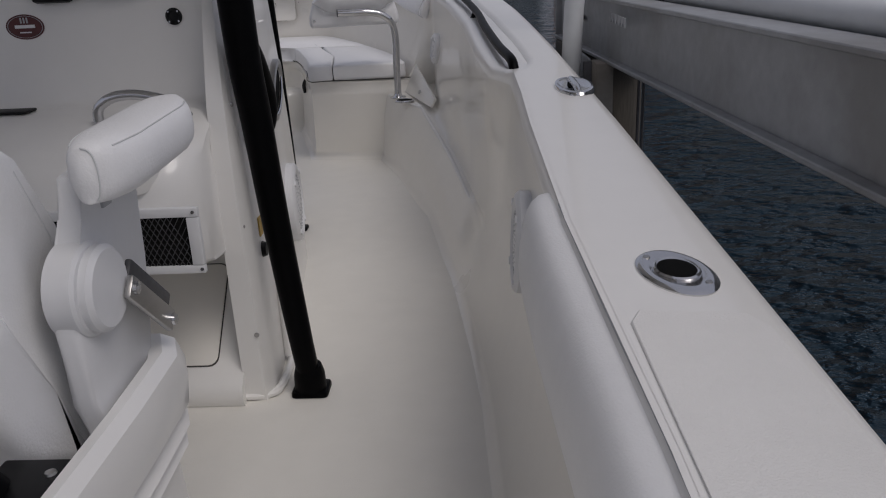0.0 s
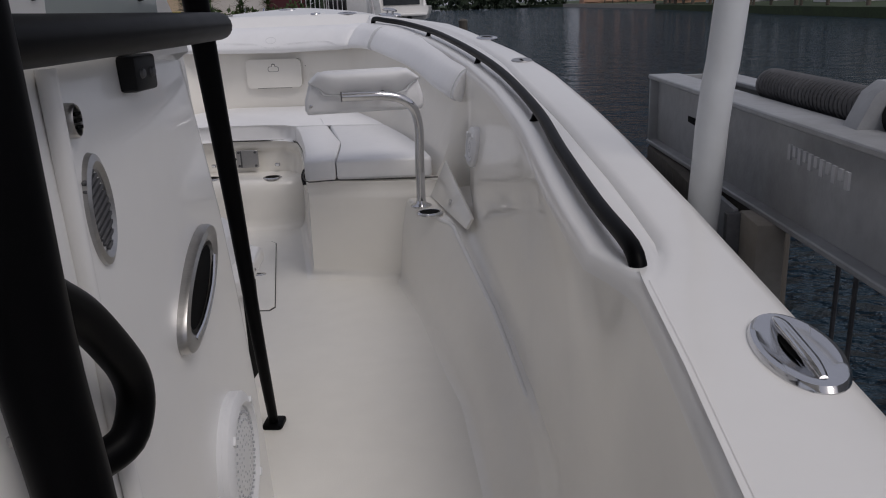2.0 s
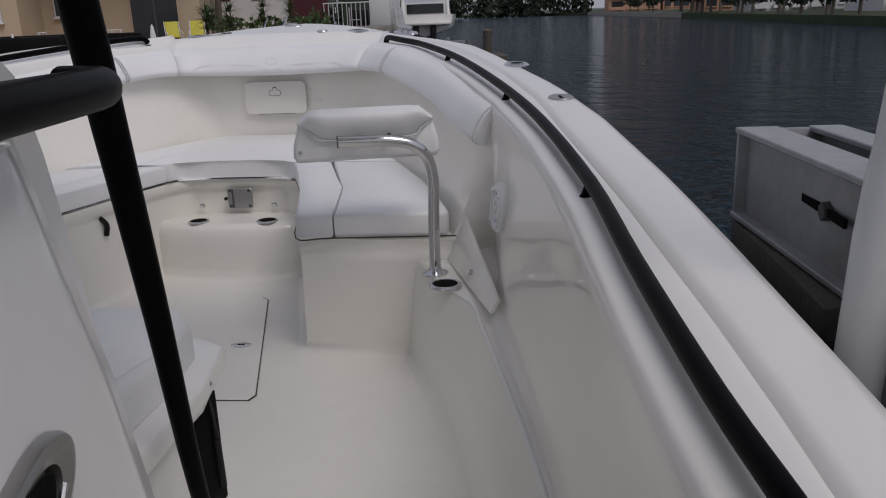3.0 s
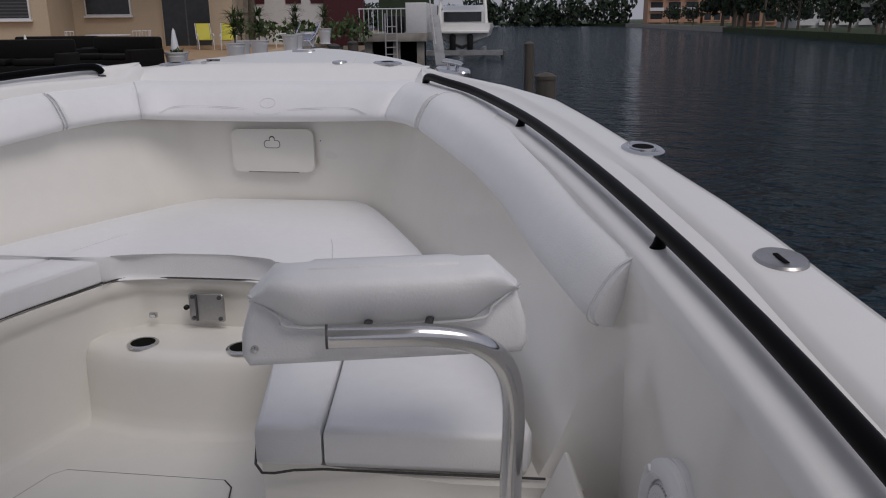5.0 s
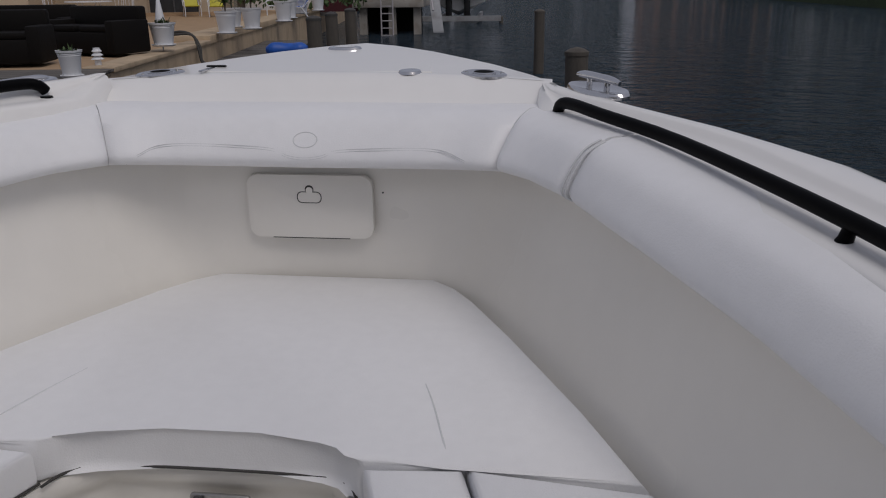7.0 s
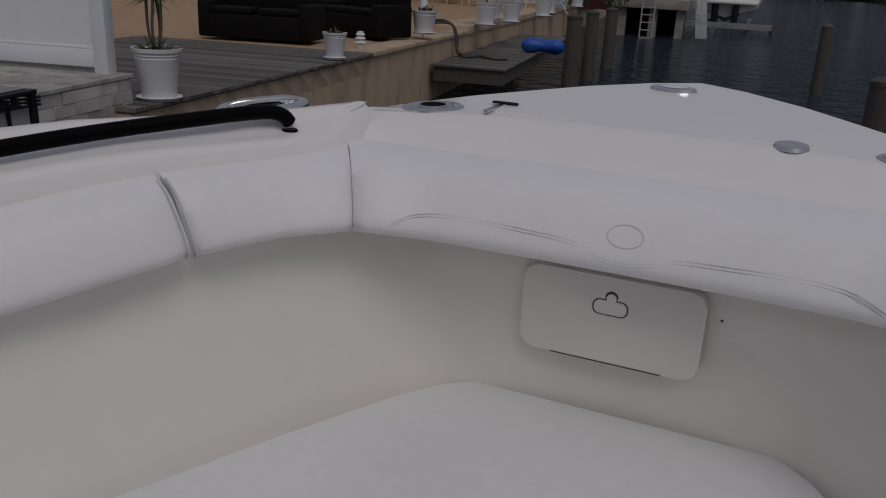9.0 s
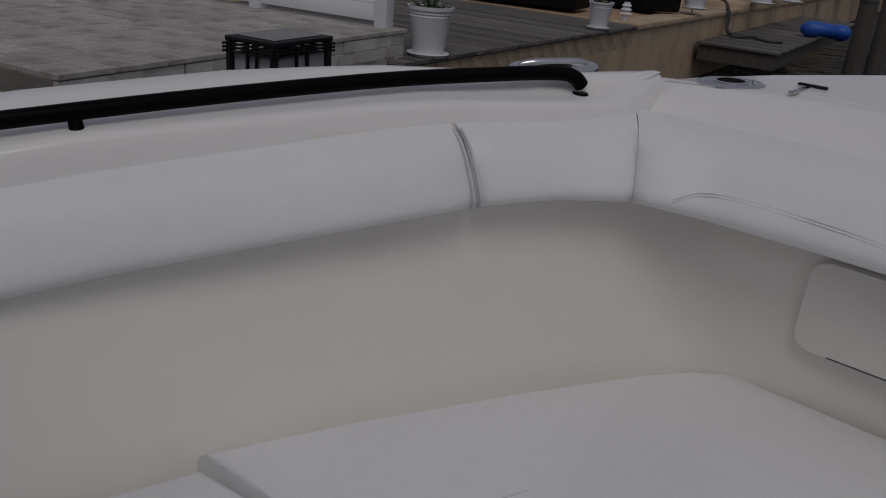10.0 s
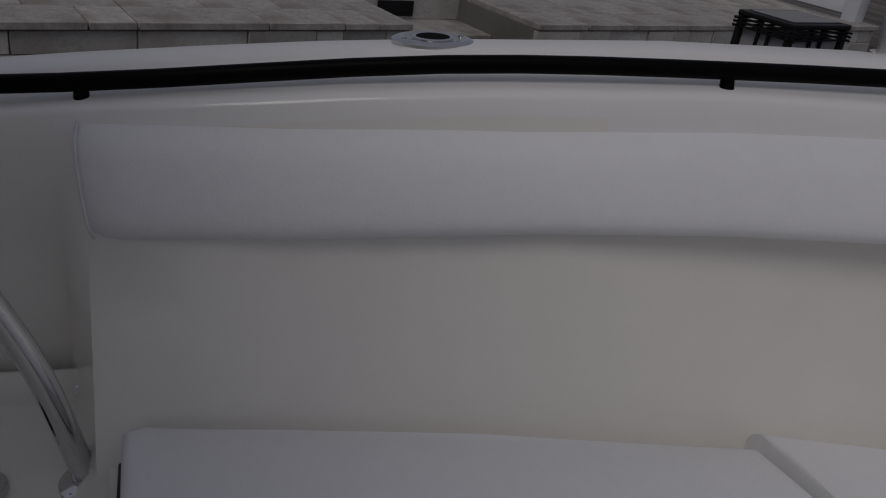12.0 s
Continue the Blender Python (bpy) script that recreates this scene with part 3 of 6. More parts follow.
rod_holder((1.875, 0.79, zg(0.79)), (-0.35, 1, 0))
rod_holder((1.452, 5.124, zg(5.124)), (-0.3, 1, 0))
rod_holder((-1.435, 5.088, zg(5.088) + 0.0295), (0.3, 1, 0))
rod_holder((-0.535, 6.715, 1.166), (0.9, 0.5, 0))
rod_holder((0.478, 6.71, 1.167), (-0.9, 0.5, 0))
m = frame_on((1.60, 4.366, zg(4.366)), gnormal(4.3), (-0.2, 1, 0))
th = thing("deck_fill_cap", "round stainless deck filler cap in gunwale", "filler cap", at=m)
part("rim", lathe([(0.001, 0.002), (0.038, 0.003), (0.043, 0.005), (0.047, 0.001), (0.047, -0.003)], 30, 0.9, 1.1), BRUSHED, th)
part("key_slot", box(-0.004, 0.004, -0.022, 0.022, 0.003, 0.0042), HOLE_SHADE, th)


def pop_cleat(p, way, open_up=False, scale=1.0):
    m = frame_on(p, gnormal(p[1]), way) @ Matrix.Scale(scale, 4)
    th = thing("cleat", "polished stainless pull up cleat, raised on gunwale" if open_up else "polished stainless flush pull up cleat on gunwale", "cleat", "cleats", at=m)
    part("dish", lathe([(0.02, 0.004), (0.07, 0.006), (0.088, 0.011), (0.10, 0.009), (0.106, 0.002), (0.106, -0.005)], 36, 0.55, 1.05), STEEL, th)
    z = 0.036 if open_up else 0.012
    part("bar", tube([(0, -0.085, z - 0.004), (0, -0.05, z), (0, 0.05, z), (0, 0.085, z - 0.004)], [0.006, 0.011, 0.011, 0.006], 12), STEEL, th)
    if open_up:
        for dy in (-0.035, 0.035):
            part("leg", tube([(0, dy, 0.0), (0, dy, z)], 0.008, 10), STEEL, th)
    else:
        # black oval painted for the shadow under the bar
        part("shadow_slot", lathe([(0.001, 0.0068), (0.05, 0.0072)], 24, 0.35, 1.1), HOLE_SHADE, th)


pop_cleat((1.866, 1.925, zg(1.925)), (-0.05, 1, 0), scale=0.9)
pop_cleat((0.80, 6.50, zg(6.5)), (-0.75, 1, 0), True)
pop_cleat((-0.90, 6.55, zg(6.55)), (0.75, 1, 0))
# nonskid lid panel on the aft gunwale
lid = [(1.80, 0.68), (1.935, 0.665), (1.955, 0.63), (1.975, 0.4), (2.02, -2.0), (1.87, -2.0), (1.80, 0.3), (1.785, 0.65)]
bm = slab(lid[::-1], 0, 0.0035, 0.002, 1)
for v in bm.verts:
    v.co.z += zg(v.co.y)
tagged(part("trim", bm, NONSKID), "raised nonskid panel on the aft gunwale", "panel", kind="structure")
# foredeck hatch, its tee latch and the caps
th = thing("anchor_hatch", "glossy white anchor locker lid on the foredeck with small latch", "hatch")
bm = slab([(-0.40, 6.735), (0.32, 6.73), (0.29, 6.88), (0.14, 7.09), (-0.14, 7.09), (-0.37, 6.88)], -0.004, 0.0012, 0.001, 1)
for v in bm.verts:
    v.co.z += 1.1505 + (v.co.y - 6.57) * 0.075 + 0.012 * (1 - (abs(v.co.x) / 0.7) ** 2)
part("lid", bm, GELW, th)
part("latch_bar", box(-0.42, -0.355, 6.80, 6.815, 1.178, 1.184, 0.003), BLACK, th)
part("latch_stem", box(-0.40, -0.388, 6.69, 6.80, 1.172, 1.179, 0.002), STEEL, th)
m = frame_on((-0.055, 7.18, 1.209), (0, -0.075, 1))
th = thing("bow_light_cap", "oval stainless cap on the point of the foredeck", "deck cap", at=m)
part("rim", lathe([(0.001, 0.004), (0.034, 0.005), (0.046, 0.004), (0.05, -0.004)], 28, 1.25, 0.7), STEEL, th)
part("lens", lathe([(0.001, 0.0062), (0.03, 0.0058)], 24, 1.2, 0.65), PLASTIC, th)
m = frame_on((0.255, 6.715, 1.174), (0, -0.075, 1))
th = thing("deck_drain_cap", "small round stainless cap on the foredeck", "deck cap", at=m)
part("rim", lathe([(0.001, 0.003), (0.024, 0.005), (0.032, 0.004), (0.036, -0.004)], 24), STEEL, th)

# bulkhead locker door with its lock plate
th = thing("bow_locker_door", "cream plastic locker door with rounded corners in the bulkhead", "locker door", at=pose(-0.033, 6.565, 0.79, 90, 0, 0))
part("panel", slab(rounded(0.385, 0.195, 0.032, 5), -0.01, 0.012, 0.004, 2), GEL, th)
part("hinge_line", box(-0.12, 0.12, -0.0985, -0.096, 0.0, 0.013), RUBBER, th)
lock = [(x, y + 0.030) for x, y in rounded(0.072, 0.033, 0.014, 4)]
part("lock_seam", slab([(x, y + 0.030) for x, y in rounded(0.076, 0.036, 0.015, 4)], 0.0, 0.0125), RUBBER, th)
part("lock_plate", slab(lock, 0.0, 0.0135, 0.002, 1), GEL, th)
part("key_seam", lathe([(0.0135, 0.0), (0.0135, 0.0125), (0.001, 0.0127)], 20, m=Matrix.Translation((0.001, 0.054, 0))), RUBBER, th)
part("key_plug", lathe([(0.0105, 0.0), (0.0105, 0.0135), (0.001, 0.0138)], 20, m=Matrix.Translation((0.001, 0.051, 0))), GEL, th)

part("screw", lathe([(0.003, 0), (0.0025, 0.003), (0.001, 0.0034)], 10, m=Matrix.Translation((0.222, 0.045, -0.004))), RUBBER, th)

# footwell fittings
def cup_holder(p, r=0.046, normal=(0, 0, 1), label="stainless drink holder set in moulded cream ledge, bore shade a black disc"):
    th = thing("drink_holder", label, "drink holder", "drink holders", at=frame_on(p, normal))
    part("rim", lathe([(r - 0.006, 0.004), (r - 0.002, 0.0065), (r + 0.003, 0.006), (r + 0.008, 0.002), (r + 0.008, -0.004), (r - 0.006, -0.004)], 32), STEEL, th)
    # no well is cut: a black disc gives the cup's inner shade
    part("cup", lathe([(r - 0.004, 0.0052), (0.001, 0.0048)], 28), HOLE_SHADE, th)


cup_holder((-0.166, 5.49, 0.281))
cup_holder((0.193, 5.488, 0.281))
cup_holder((1.213, 4.174, 0.386))
cup_holder((-1.15, 4.315, 0.392))
th = thing("table_bracket", "folding stainless table bracket screwed to footwell front", "bracket", at=pose(0.008, 5.648, 0.365, 90, 0, 0))
part("plate", slab(rounded(0.132, 0.105, 0.008, 2), 0.0, 0.008, 0.002, 1), BRUSHED, th)
part("fold", box(-0.04, -0.034, -0.05, 0.05, 0.008, 0.014, 0.001), GALV, th)
part("knob", lathe([(0.009, 0), (0.009, 0.012), (0.005, 0.016)], 14, m=Matrix.Translation((-0.075, 0.0, 0.004))), BLACK, th)
for dx, dy in ((-0.05, 0.04), (0.05, 0.04), (-0.05, -0.04), (0.05, -0.04)):
    part("bolt", lathe([(0.008, 0.008), (0.007, 0.013), (0.001, 0.014)], 12, m=Matrix.Translation((dx, dy, 0))), GALV, th)
for x in (-0.2, 0.187):
    th = thing("courtesy_light", "small chrome courtesy light on footwell front", "courtesy light", "courtesy lights")
    part("body", box(x - 0.014, x + 0.014, 5.636, 5.652, 0.318, 0.338, 0.003), STEEL, th)
    part("lens", box(x - 0.008, x + 0.008, 5.633, 5.637, 0.322, 0.331, 0.001), PLASTIC, th)
for s in (1, -1):
    th = thing("pull_strap", "black webbing pull strap on the bow seat base", "strap", "pull straps")
    part("webbing", tube([(s * 0.482, 5.12, 0.40), (s * 0.462, 5.135, 0.36), (s * 0.468, 5.13, 0.31)], [0.010, 0.013, 0.012], 8), BLACK, th)
# floor hatch
th = thing("floor_hatch", "cream floor hatch with dark gasket line and flush stainless latch", "hatch")
hl = [(0.53, 4.08), (0.545, 4.12), (0.295, 5.085), (0.26, 5.12), (-0.26, 5.12), (-0.295, 5.085), (-0.545, 4.12), (-0.53, 4.08)]
part("gasket", slab(hl, 0.0, 0.0035), RUBBER, th)
part("lid", slab([(x * 0.991, y + (0.002 if y < 4.3 else -0.005)) for x, y in hl], 0.0, 0.007, 0.003, 1), DECK, th)
part("latch", lathe([(0.001, 0.0085), (0.026, 0.0085), (0.034, 0.0075), (0.036, 0.0)], 24, 1.2, 0.8, m=Matrix.Translation((0.345, 4.55, 0.001))), STEEL, th)
part("latch_slot", box(0.33, 0.36, 4.545, 4.556, 0.009, 0.0102), HOLE_SHADE, th)

# ---- forward seat backrests on their bent rails ----
def backrest(side):
    th = thing("seat_backrest", "white vinyl bow seat backrest on bent stainless rail", "backrest", "bow seat backrests")
    # body: wide shell with sloping shoulders, turned a little
    m = Matrix.Translation((side * 0.953, 4.31 if side > 0 else 4.17, 0.79)) @ Matrix.Rotation(side * radians(14), 4, "Z")
    prof = [(-0.235, 0.0), (-0.246, 0.02), (-0.243, 0.06), (-0.226, 0.115), (-0.203, 0.148), (-0.17, 0.166), (-0.12, 0.172), (0.12, 0.172), (0.17, 0.166), (0.203, 0.148), (0.226, 0.115), (0.243, 0.06), (0.246, 0.02), (0.235, 0.0)]
    bm = bmesh.new()
    lo = [bm.verts.new((x, -0.012, z)) for x, z in prof]
    hi = [bm.verts.new((x, 0.075, z - 0.01)) for x, z in prof]
    bm.faces.new(lo); bm.faces.new(hi[::-1])
    for k in range(len(prof)):
        bm.faces.new((lo[k], hi[k], hi[(k + 1) % len(prof)], lo[(k + 1) % len(prof)]))
    bmesh.ops.bevel(bm, geom=[e for e in bm.edges if abs(e.verts[0].co.y - e.verts[1].co.y) < 0.001], offset=0.018, segments=3, affect="EDGES", profile=0.5)
    bmesh.ops.transform(bm, matrix=m, verts=bm.verts)
    part("shell", bm, VINYL, th, angle=70)
    # pad hanging over the top towards the stern
    secs = []
    for u in np.linspace(-1, 1, 25):
        e = min(1.0, (1 - abs(u)) / 0.22) ** 0.5
        low = 0.072 + 0.062 * max(0.0, (abs(u) - 0.62) / 0.38) ** 1.1
        ring = []
        for k in range(14):
            a = math.pi * k / 13
            z = 0.172 - 0.012 * (1 - e) + (low - 0.172) * (k / 13) + 0.020 * math.sin(a) * e
            wide = 0.188 + 0.038 * (k / 13)
            ring.append(m @ Vector((u * wide, 0.012 - 0.03 * min(1, k / 3) - 0.042 * max(0.0, math.sin(a)) ** 0.8 * (0.25 + 0.75 * e), z)))
        ring += [m @ Vector((u * 0.224, 0.0, low)), m @ Vector((u * 0.185, 0.05, 0.165))]
        secs.append(ring)
    part("pad", loft(secs, closed=True, caps=True), VINYL, th, angle=75)
    part("piping", tube([m @ Vector(p) for p in ((-0.226, -0.018, 0.132), (-0.18, -0.024, 0.096), (-0.14, -0.026, 0.073), (0.14, -0.026, 0.073), (0.18, -0.024, 0.096), (0.226, -0.018, 0.132))], 0.003, 8), THREAD, th)
    # rail
    b = Vector((1.167, 4.301, 0.386)) if side > 0 else Vector((-1.135, 4.485, 0.392))
    line = [b, b + Vector((side * 0.002, 0, 0.20)), b + Vector((side * 0.005, 0.0, 0.33)), b + Vector((side * -0.012, -0.01, 0.41)), b + Vector((side * -0.06, -0.025, 0.455)),
            b + Vector((side * -0.13, -0.045, 0.472)), b + Vector((side * -0.20, -0.06, 0.474)), Vector((side * 0.875, 4.222, 0.862))]
    if side < 0:
        line = [b, b + Vector((-0.004, -0.05, 0.20)), b + Vector((-0.006, -0.10, 0.33)), b + Vector((0.008, -0.14, 0.41)), b + Vector((0.05, -0.17, 0.45)), b + Vector((0.12, -0.20, 0.466)),
                b + Vector((0.19, -0.23, 0.47)), Vector((-0.875, 4.127, 0.862))]
    part("rail", tube(line, 0.0195, 18, 5), STEEL, th)
    part("rail_end", tube([line[-1], line[-1] + Vector((side * -0.004, -0.001, 0))], 0.0202, 18), GALV, th)
    part("base_flange", lathe([(0.045, -0.002), (0.045, 0.004), (0.036, 0.008), (0.024, 0.012), (0.02, 0.024)], 28, m=Matrix.Translation(b)), STEEL, th)
    for k in range(4):
        part("screw", lathe([(0.005, 0.004), (0.0045, 0.0075), (0.001, 0.008)], 10, m=Matrix.Translation(b + Vector((0.034 * math.cos(0.8 + k * 1.571), 0.034 * math.sin(0.8 + k * 1.571), 0)))), BRUSHED, th)
    for dx in (0.93, 1.03):
        part("stud", tube([(side * dx, (4.245 if side > 0 else 4.105) + (dx - 0.93) * 0.2, 0.862), (side * dx, (4.285 if side > 0 else 4.145) + (dx - 0.93) * 0.2, 0.872)], 0.007, 10), GALV, th)
    part("side_screw", lathe([(0.007, 0), (0.006, 0.004), (0.001, 0.005)], 12, m=m @ pose(-side * 0.222, -0.012, 0.035, 90, 0, 0)), STEEL, th)


backrest(1)
backrest(-1)

# pocket boards and speakers at the aft end of the bow seats
def speaker(p, normal, r, label):
    m = frame_on(p, normal, (0, 0, 1))
    th = thing("speaker", label, "speaker", "deck speakers", at=m)
    part("gasket", lathe([(r - 0.001, -0.05), (r + 0.001, 0.003), (0.001, 0.003)], 36), PLASTIC, th)
    part("ring", lathe([(r, 0.002), (r, 0.014), (r - 0.008, 0.022), (r - 0.022, 0.024), (r - 0.03, 0.017), (r - 0.03, 0.002)], 40), PLASTIC, th)
    part("grille", lathe([(r - 0.03, 0.012), (r * 0.5, 0.02), (0.001, 0.022)], 36), PLASTIC, th)
    bm = bmesh.new()
    for ring in range(2, 7):
        rr = (r - 0.035) * ring / 6.5
        for k in range(ring * 6):
            a = 2 * math.pi * k / (ring * 6)
            lathe([(0.0026, 0.0), (0.0026, 0.0105), (0.0005, 0.0106)], 6, m=Matrix.Translation((rr * math.cos(a), rr * math.sin(a), 0.0085 + 0.004 * (1 - ring / 6.5))), bm=bm)
    tagged(part("grille_holes", bm, PIPING, th), kind="stuff")
    for k in range(4):
        part("tab", box(-0.009, 0.009, -0.006, 0.006, 0.018, 0.027, 0.002, m=Matrix.Rotation(0.785 + k * 1.571, 4, "Z") @ Matrix.Translation((0, r - 0.014, 0))), PLASTIC, th)


for s in (1, -1):
    th = thing("pocket_board", "white plastic pocket board with lock leaning on the ledge", "pocket board", "pocket boards")
    quad = [Vector((s * 1.27, 4.46, 0.545)), Vector((s * 1.40, 3.90, 0.43)), Vector((s * 1.375, 3.885, 0.392)), Vector((s * 1.20, 4.44, 0.392))]
    if s < 0:
        quad = [Vector((-1.33, 4.50, 0.478)), Vector((-1.40, 3.95, 0.45)), Vector((-1.385, 3.94, 0.39)), Vector((-1.30, 4.50, 0.40))]
    nrm = (quad[1] - quad[0]).cross(quad[3] - quad[0]).normalized() * 0.012
    bm = loft([[tuple(p - nrm * 0.5) for p in quad], [tuple(p + nrm * 0.5) for p in quad]], closed=True, caps=True)
    bmesh.ops.bevel(bm, geom=bm.edges[:], offset=0.004, segments=2, affect="EDGES", profile=0.5)
    part("board", bm, GEL, th)
    part("lock", lathe([(0.011, -0.01), (0.011, 0.008), (0.001, 0.009)], 16, m=frame_on((1.30, 4.17, 0.43) if s > 0 else (-1.32, 4.47, 0.44), (-s, -0.2, 0.35))), STEEL, th)
    speaker((s * 1.407, 4.085, 0.668), (-1 * s, -0.24, 0.10), 0.078, "round white perforated deck speaker on hull side")
speaker((1.698, 1.47, 0.49), (-1, 0.0, 0.06), 0.118, "large round white deck speaker on the hull side")

# cockpit bolster pad along the starboard coaming
secs = []
for i, y in enumerate([1.205, 1.195, 1.17, 1.11, 0.9, 0.5, 0.0, -0.8, -1.6, -2.0]):
    k = (0.25, 0.6, 0.85, 1.0, 1, 1, 1, 1, 1, 1)[i]
    x0, zt = XI(y) - 0.002, zg(y) - 0.012
    ring = []
    for j in range(13):
        a = math.pi * (j / 12)
        ring.append((x0 - 0.066 * k * max(0.0, math.sin(a)) ** 0.7, y, zt - 0.03 * (1 - k) - (0.24 - 0.07 * (1 - k)) * (0.5 - 0.5 * math.cos(a))))
    secs.append(ring)
th = thing("cockpit_bolster", "thick white vinyl coaming bolster along cockpit side", "bolster")
part("pad", loft(secs, closed=True, caps=True), VINYL, th, angle=80)
part("piping", tube([(XI(y) + 0.004, y, zg(y) - 0.004) for y in (1.08, 0.7, 0.3, -0.5, -2.0)], 0.004, 8), PIPING, th)

# ---- centre console ----
CS = along([1.6, 2.45, 2.8, 3.1, 3.3], [1.03, 0.955, 0.90, 0.80, 0.70])       # outside of the console's side
con = thing("helm_console", "white fibreglass helm console with dash, footwell and side panels", "console")
prof = [(1.60, 0.0), (1.588, 0.02), (1.588, 0.045), (1.594, 0.062), (1.608, 0.076), (1.63, 0.095), (1.75, 0.215), (1.865, 0.33), (1.88, 0.42), (1.80, 0.436), (1.52, 0.44), (1.465, 0.447), (1.445, 0.462),
        (1.440, 0.52), (1.440, 0.60), (1.447, 0.66), (1.472, 0.705), (1.52, 0.737), (1.58, 0.768), (1.68, 0.787), (1.775, 0.79), (1.79, 0.795), (1.80, 0.81), (1.80, 1.2), (1.81, 1.24),
        (1.86, 1.26), (2.50, 1.24), (2.56, 1.20), (2.60, 1.10), (2.68, 0.8), (2.78, 0.5), (2.88, 0.0)]
xs = [-0.955, -0.9, -0.5, 0, 0.5, 0.86, 0.90, 0.93, 0.955]
secs = []
for x in xs:
    u = min(1.0, max(0.0, (0.955 - abs(x)) / 0.09))
    r = (1 - u) ** 2 * 0.07
    cl = lambda x, y: math.copysign(min(abs(x), CS(y) - 0.06), x) if y > 2.2 else x
    secs.append([(cl(x, y), min(y + (r if 0.43 < z < 0.785 and y < 1.7 else 0), 1.80) if y < 1.8 else y, z) for y, z in prof])
part("body", loft(secs, closed=True, caps=True), GELW, con, angle=50)
for s in (1, -1):
    rows = []
    for z, back, fwd, tuck in ((0.0, 1.63, 2.87, 0.0), (0.03, 1.625, 2.86, 0.0), (0.3, 1.62, 2.80, 0.0), (0.55, 1.615, 2.74, 0.005), (0.8, 1.64, 2.67, 0.012), (1.0, 1.70, 2.59, 0.02),
                               (1.14, 1.75, 2.54, 0.028), (1.165, 1.77, 2.53, 0.045)):
        ring = []
        ys_ = [back, back + 0.02, back + 0.07, 2.2, fwd - 0.12, fwd - 0.04, fwd]
        for k, y in enumerate(ys_):
            ring.append((s * (CS(y) - tuck - (0.022, 0.006, 0.0, 0.0, 0.004, 0.02, 0.06)[k]), y, z))
        for y in ys_[::-1]:
            ring.append((s * (0.95 if y < 2.45 else 0.72), y, z))
        rows.append(ring)
    part("side_panel", loft(rows, closed=True, caps=True), GELW, con, "white fibreglass side panel with oval pull", angle=50)
# raised rib on the side
part("rib", tube([(1.018, 1.86, 0.02), (1.016, 1.86, 0.5), (1.0, 1.865, 0.8), (0.99, 1.87, 1.15)], 0.012, 10), GELW, con)
part("base_moulding", tube([(0.5, 1.632, 0.012), (0.9, 1.632, 0.012), (1.0, 1.64, 0.012), (1.035, 1.69, 0.012), (1.03, 1.9, 0.012)], 0.012, 8), GELW, con)
# sloping footwell hatch
bm = slab(rounded(0.36, 0.30, 0.025, 4), 0, 0.005, 0.002, 1, m=Matrix.Translation((0.70, 1.745, 0.210)) @ Matrix.Rotation(radians(45), 4, "X"))
part("foot_hatch", bm, GEL, con)
bm = slab(rounded(0.366, 0.306, 0.026, 4), 0, 0.003, m=Matrix.Translation((0.70, 1.745, 0.210)) @ Matrix.Rotation(radians(45), 4, "X"))
part("hatch_gasket", bm, RUBBER, con)
# vent frame with mesh
vent = part("vent_frame", box(0.60, 0.965, 1.428, 1.445, 0.452, 0.472, 0.003), PLASTIC, con, "white framed ventilation opening with black mesh")
for x0, x1, z0, z1 in ((0.60, 0.965, 0.588, 0.610), (0.937, 0.965, 0.4725, 0.5875), (0.60, 0.625, 0.4725, 0.5875)):
    part("frame_bar", box(x0, x1, 1.428, 1.446, z0, z1, 0.003), PLASTIC, vent)
# black sheet for the shade behind the mesh
part("backing", box(0.62, 0.94, 1.434, 1.4385, 0.468, 0.59), HOLE_SHADE, vent)
bm = bmesh.new()
for i in range(34):
    for sgn in (1, -1):
        x = 0.50 + i * 0.014
        p0, p1 = Vector((x, 1.432, 0.47)), Vector((x + sgn * 0.07, 1.432, 0.588))
        ts = [t / 20 for t in range(21) if 0.625 <= p0.x + (p1.x - p0.x) * t / 20 <= 0.935]
        if len(ts) > 1:
            tube([p0.lerp(p1, ts[0]), p0.lerp(p1, ts[-1])], 0.0011, 5, 1, bm=bm)
tagged(part("mesh", bm, GALV, vent), kind="stuff")
for x, z in ((0.955, 0.6), (0.958, 0.463), (0.75, 0.6), (0.75, 0.462)):
    part("screw", lathe([(0.004, 0), (0.0035, 0.003), (0.001, 0.0034)], 10, m=pose(x, 1.428, z, 90, 0, 0)), GALV, vent)
for y, z in ((1.625, 0.50), (1.66, 0.80), (1.69, 0.97), (1.621, 0.2)):
    part("panel_screw", lathe([(0.007, 0), (0.006, 0.003), (0.001, 0.004)], 12, m=frame_on((1.004, y - 0.0, z), (0.35, -1, 0))), BRUSHED, con)
# shelf: grab handle, drink holder, tray
part("grab_handle", tube([(0.695, 1.61, 0.783), (0.705, 1.605, 0.815), (0.745, 1.60, 0.838), (0.80, 1.60, 0.842), (0.865, 1.60, 0.828), (0.90, 1.605, 0.806), (0.915, 1.61, 0.783)], 0.0125, 14), STEEL, con,
     "curved polished stainless grab handle")
part("cup_boss", lathe([(0.066, -0.06), (0.075, -0.016), (0.068, 0.002), (0.054, 0.007)], 40, 1.1, 1.0, m=frame_on((0.802, 1.472, 0.716), (0, -0.26, 0.95), (0, 1, 0))), GELW, con, angle=70)
cup_holder((0.802, 1.466, 0.7215), 0.056, (0, -0.26, 0.95), "stainless drink holder set in console shelf")
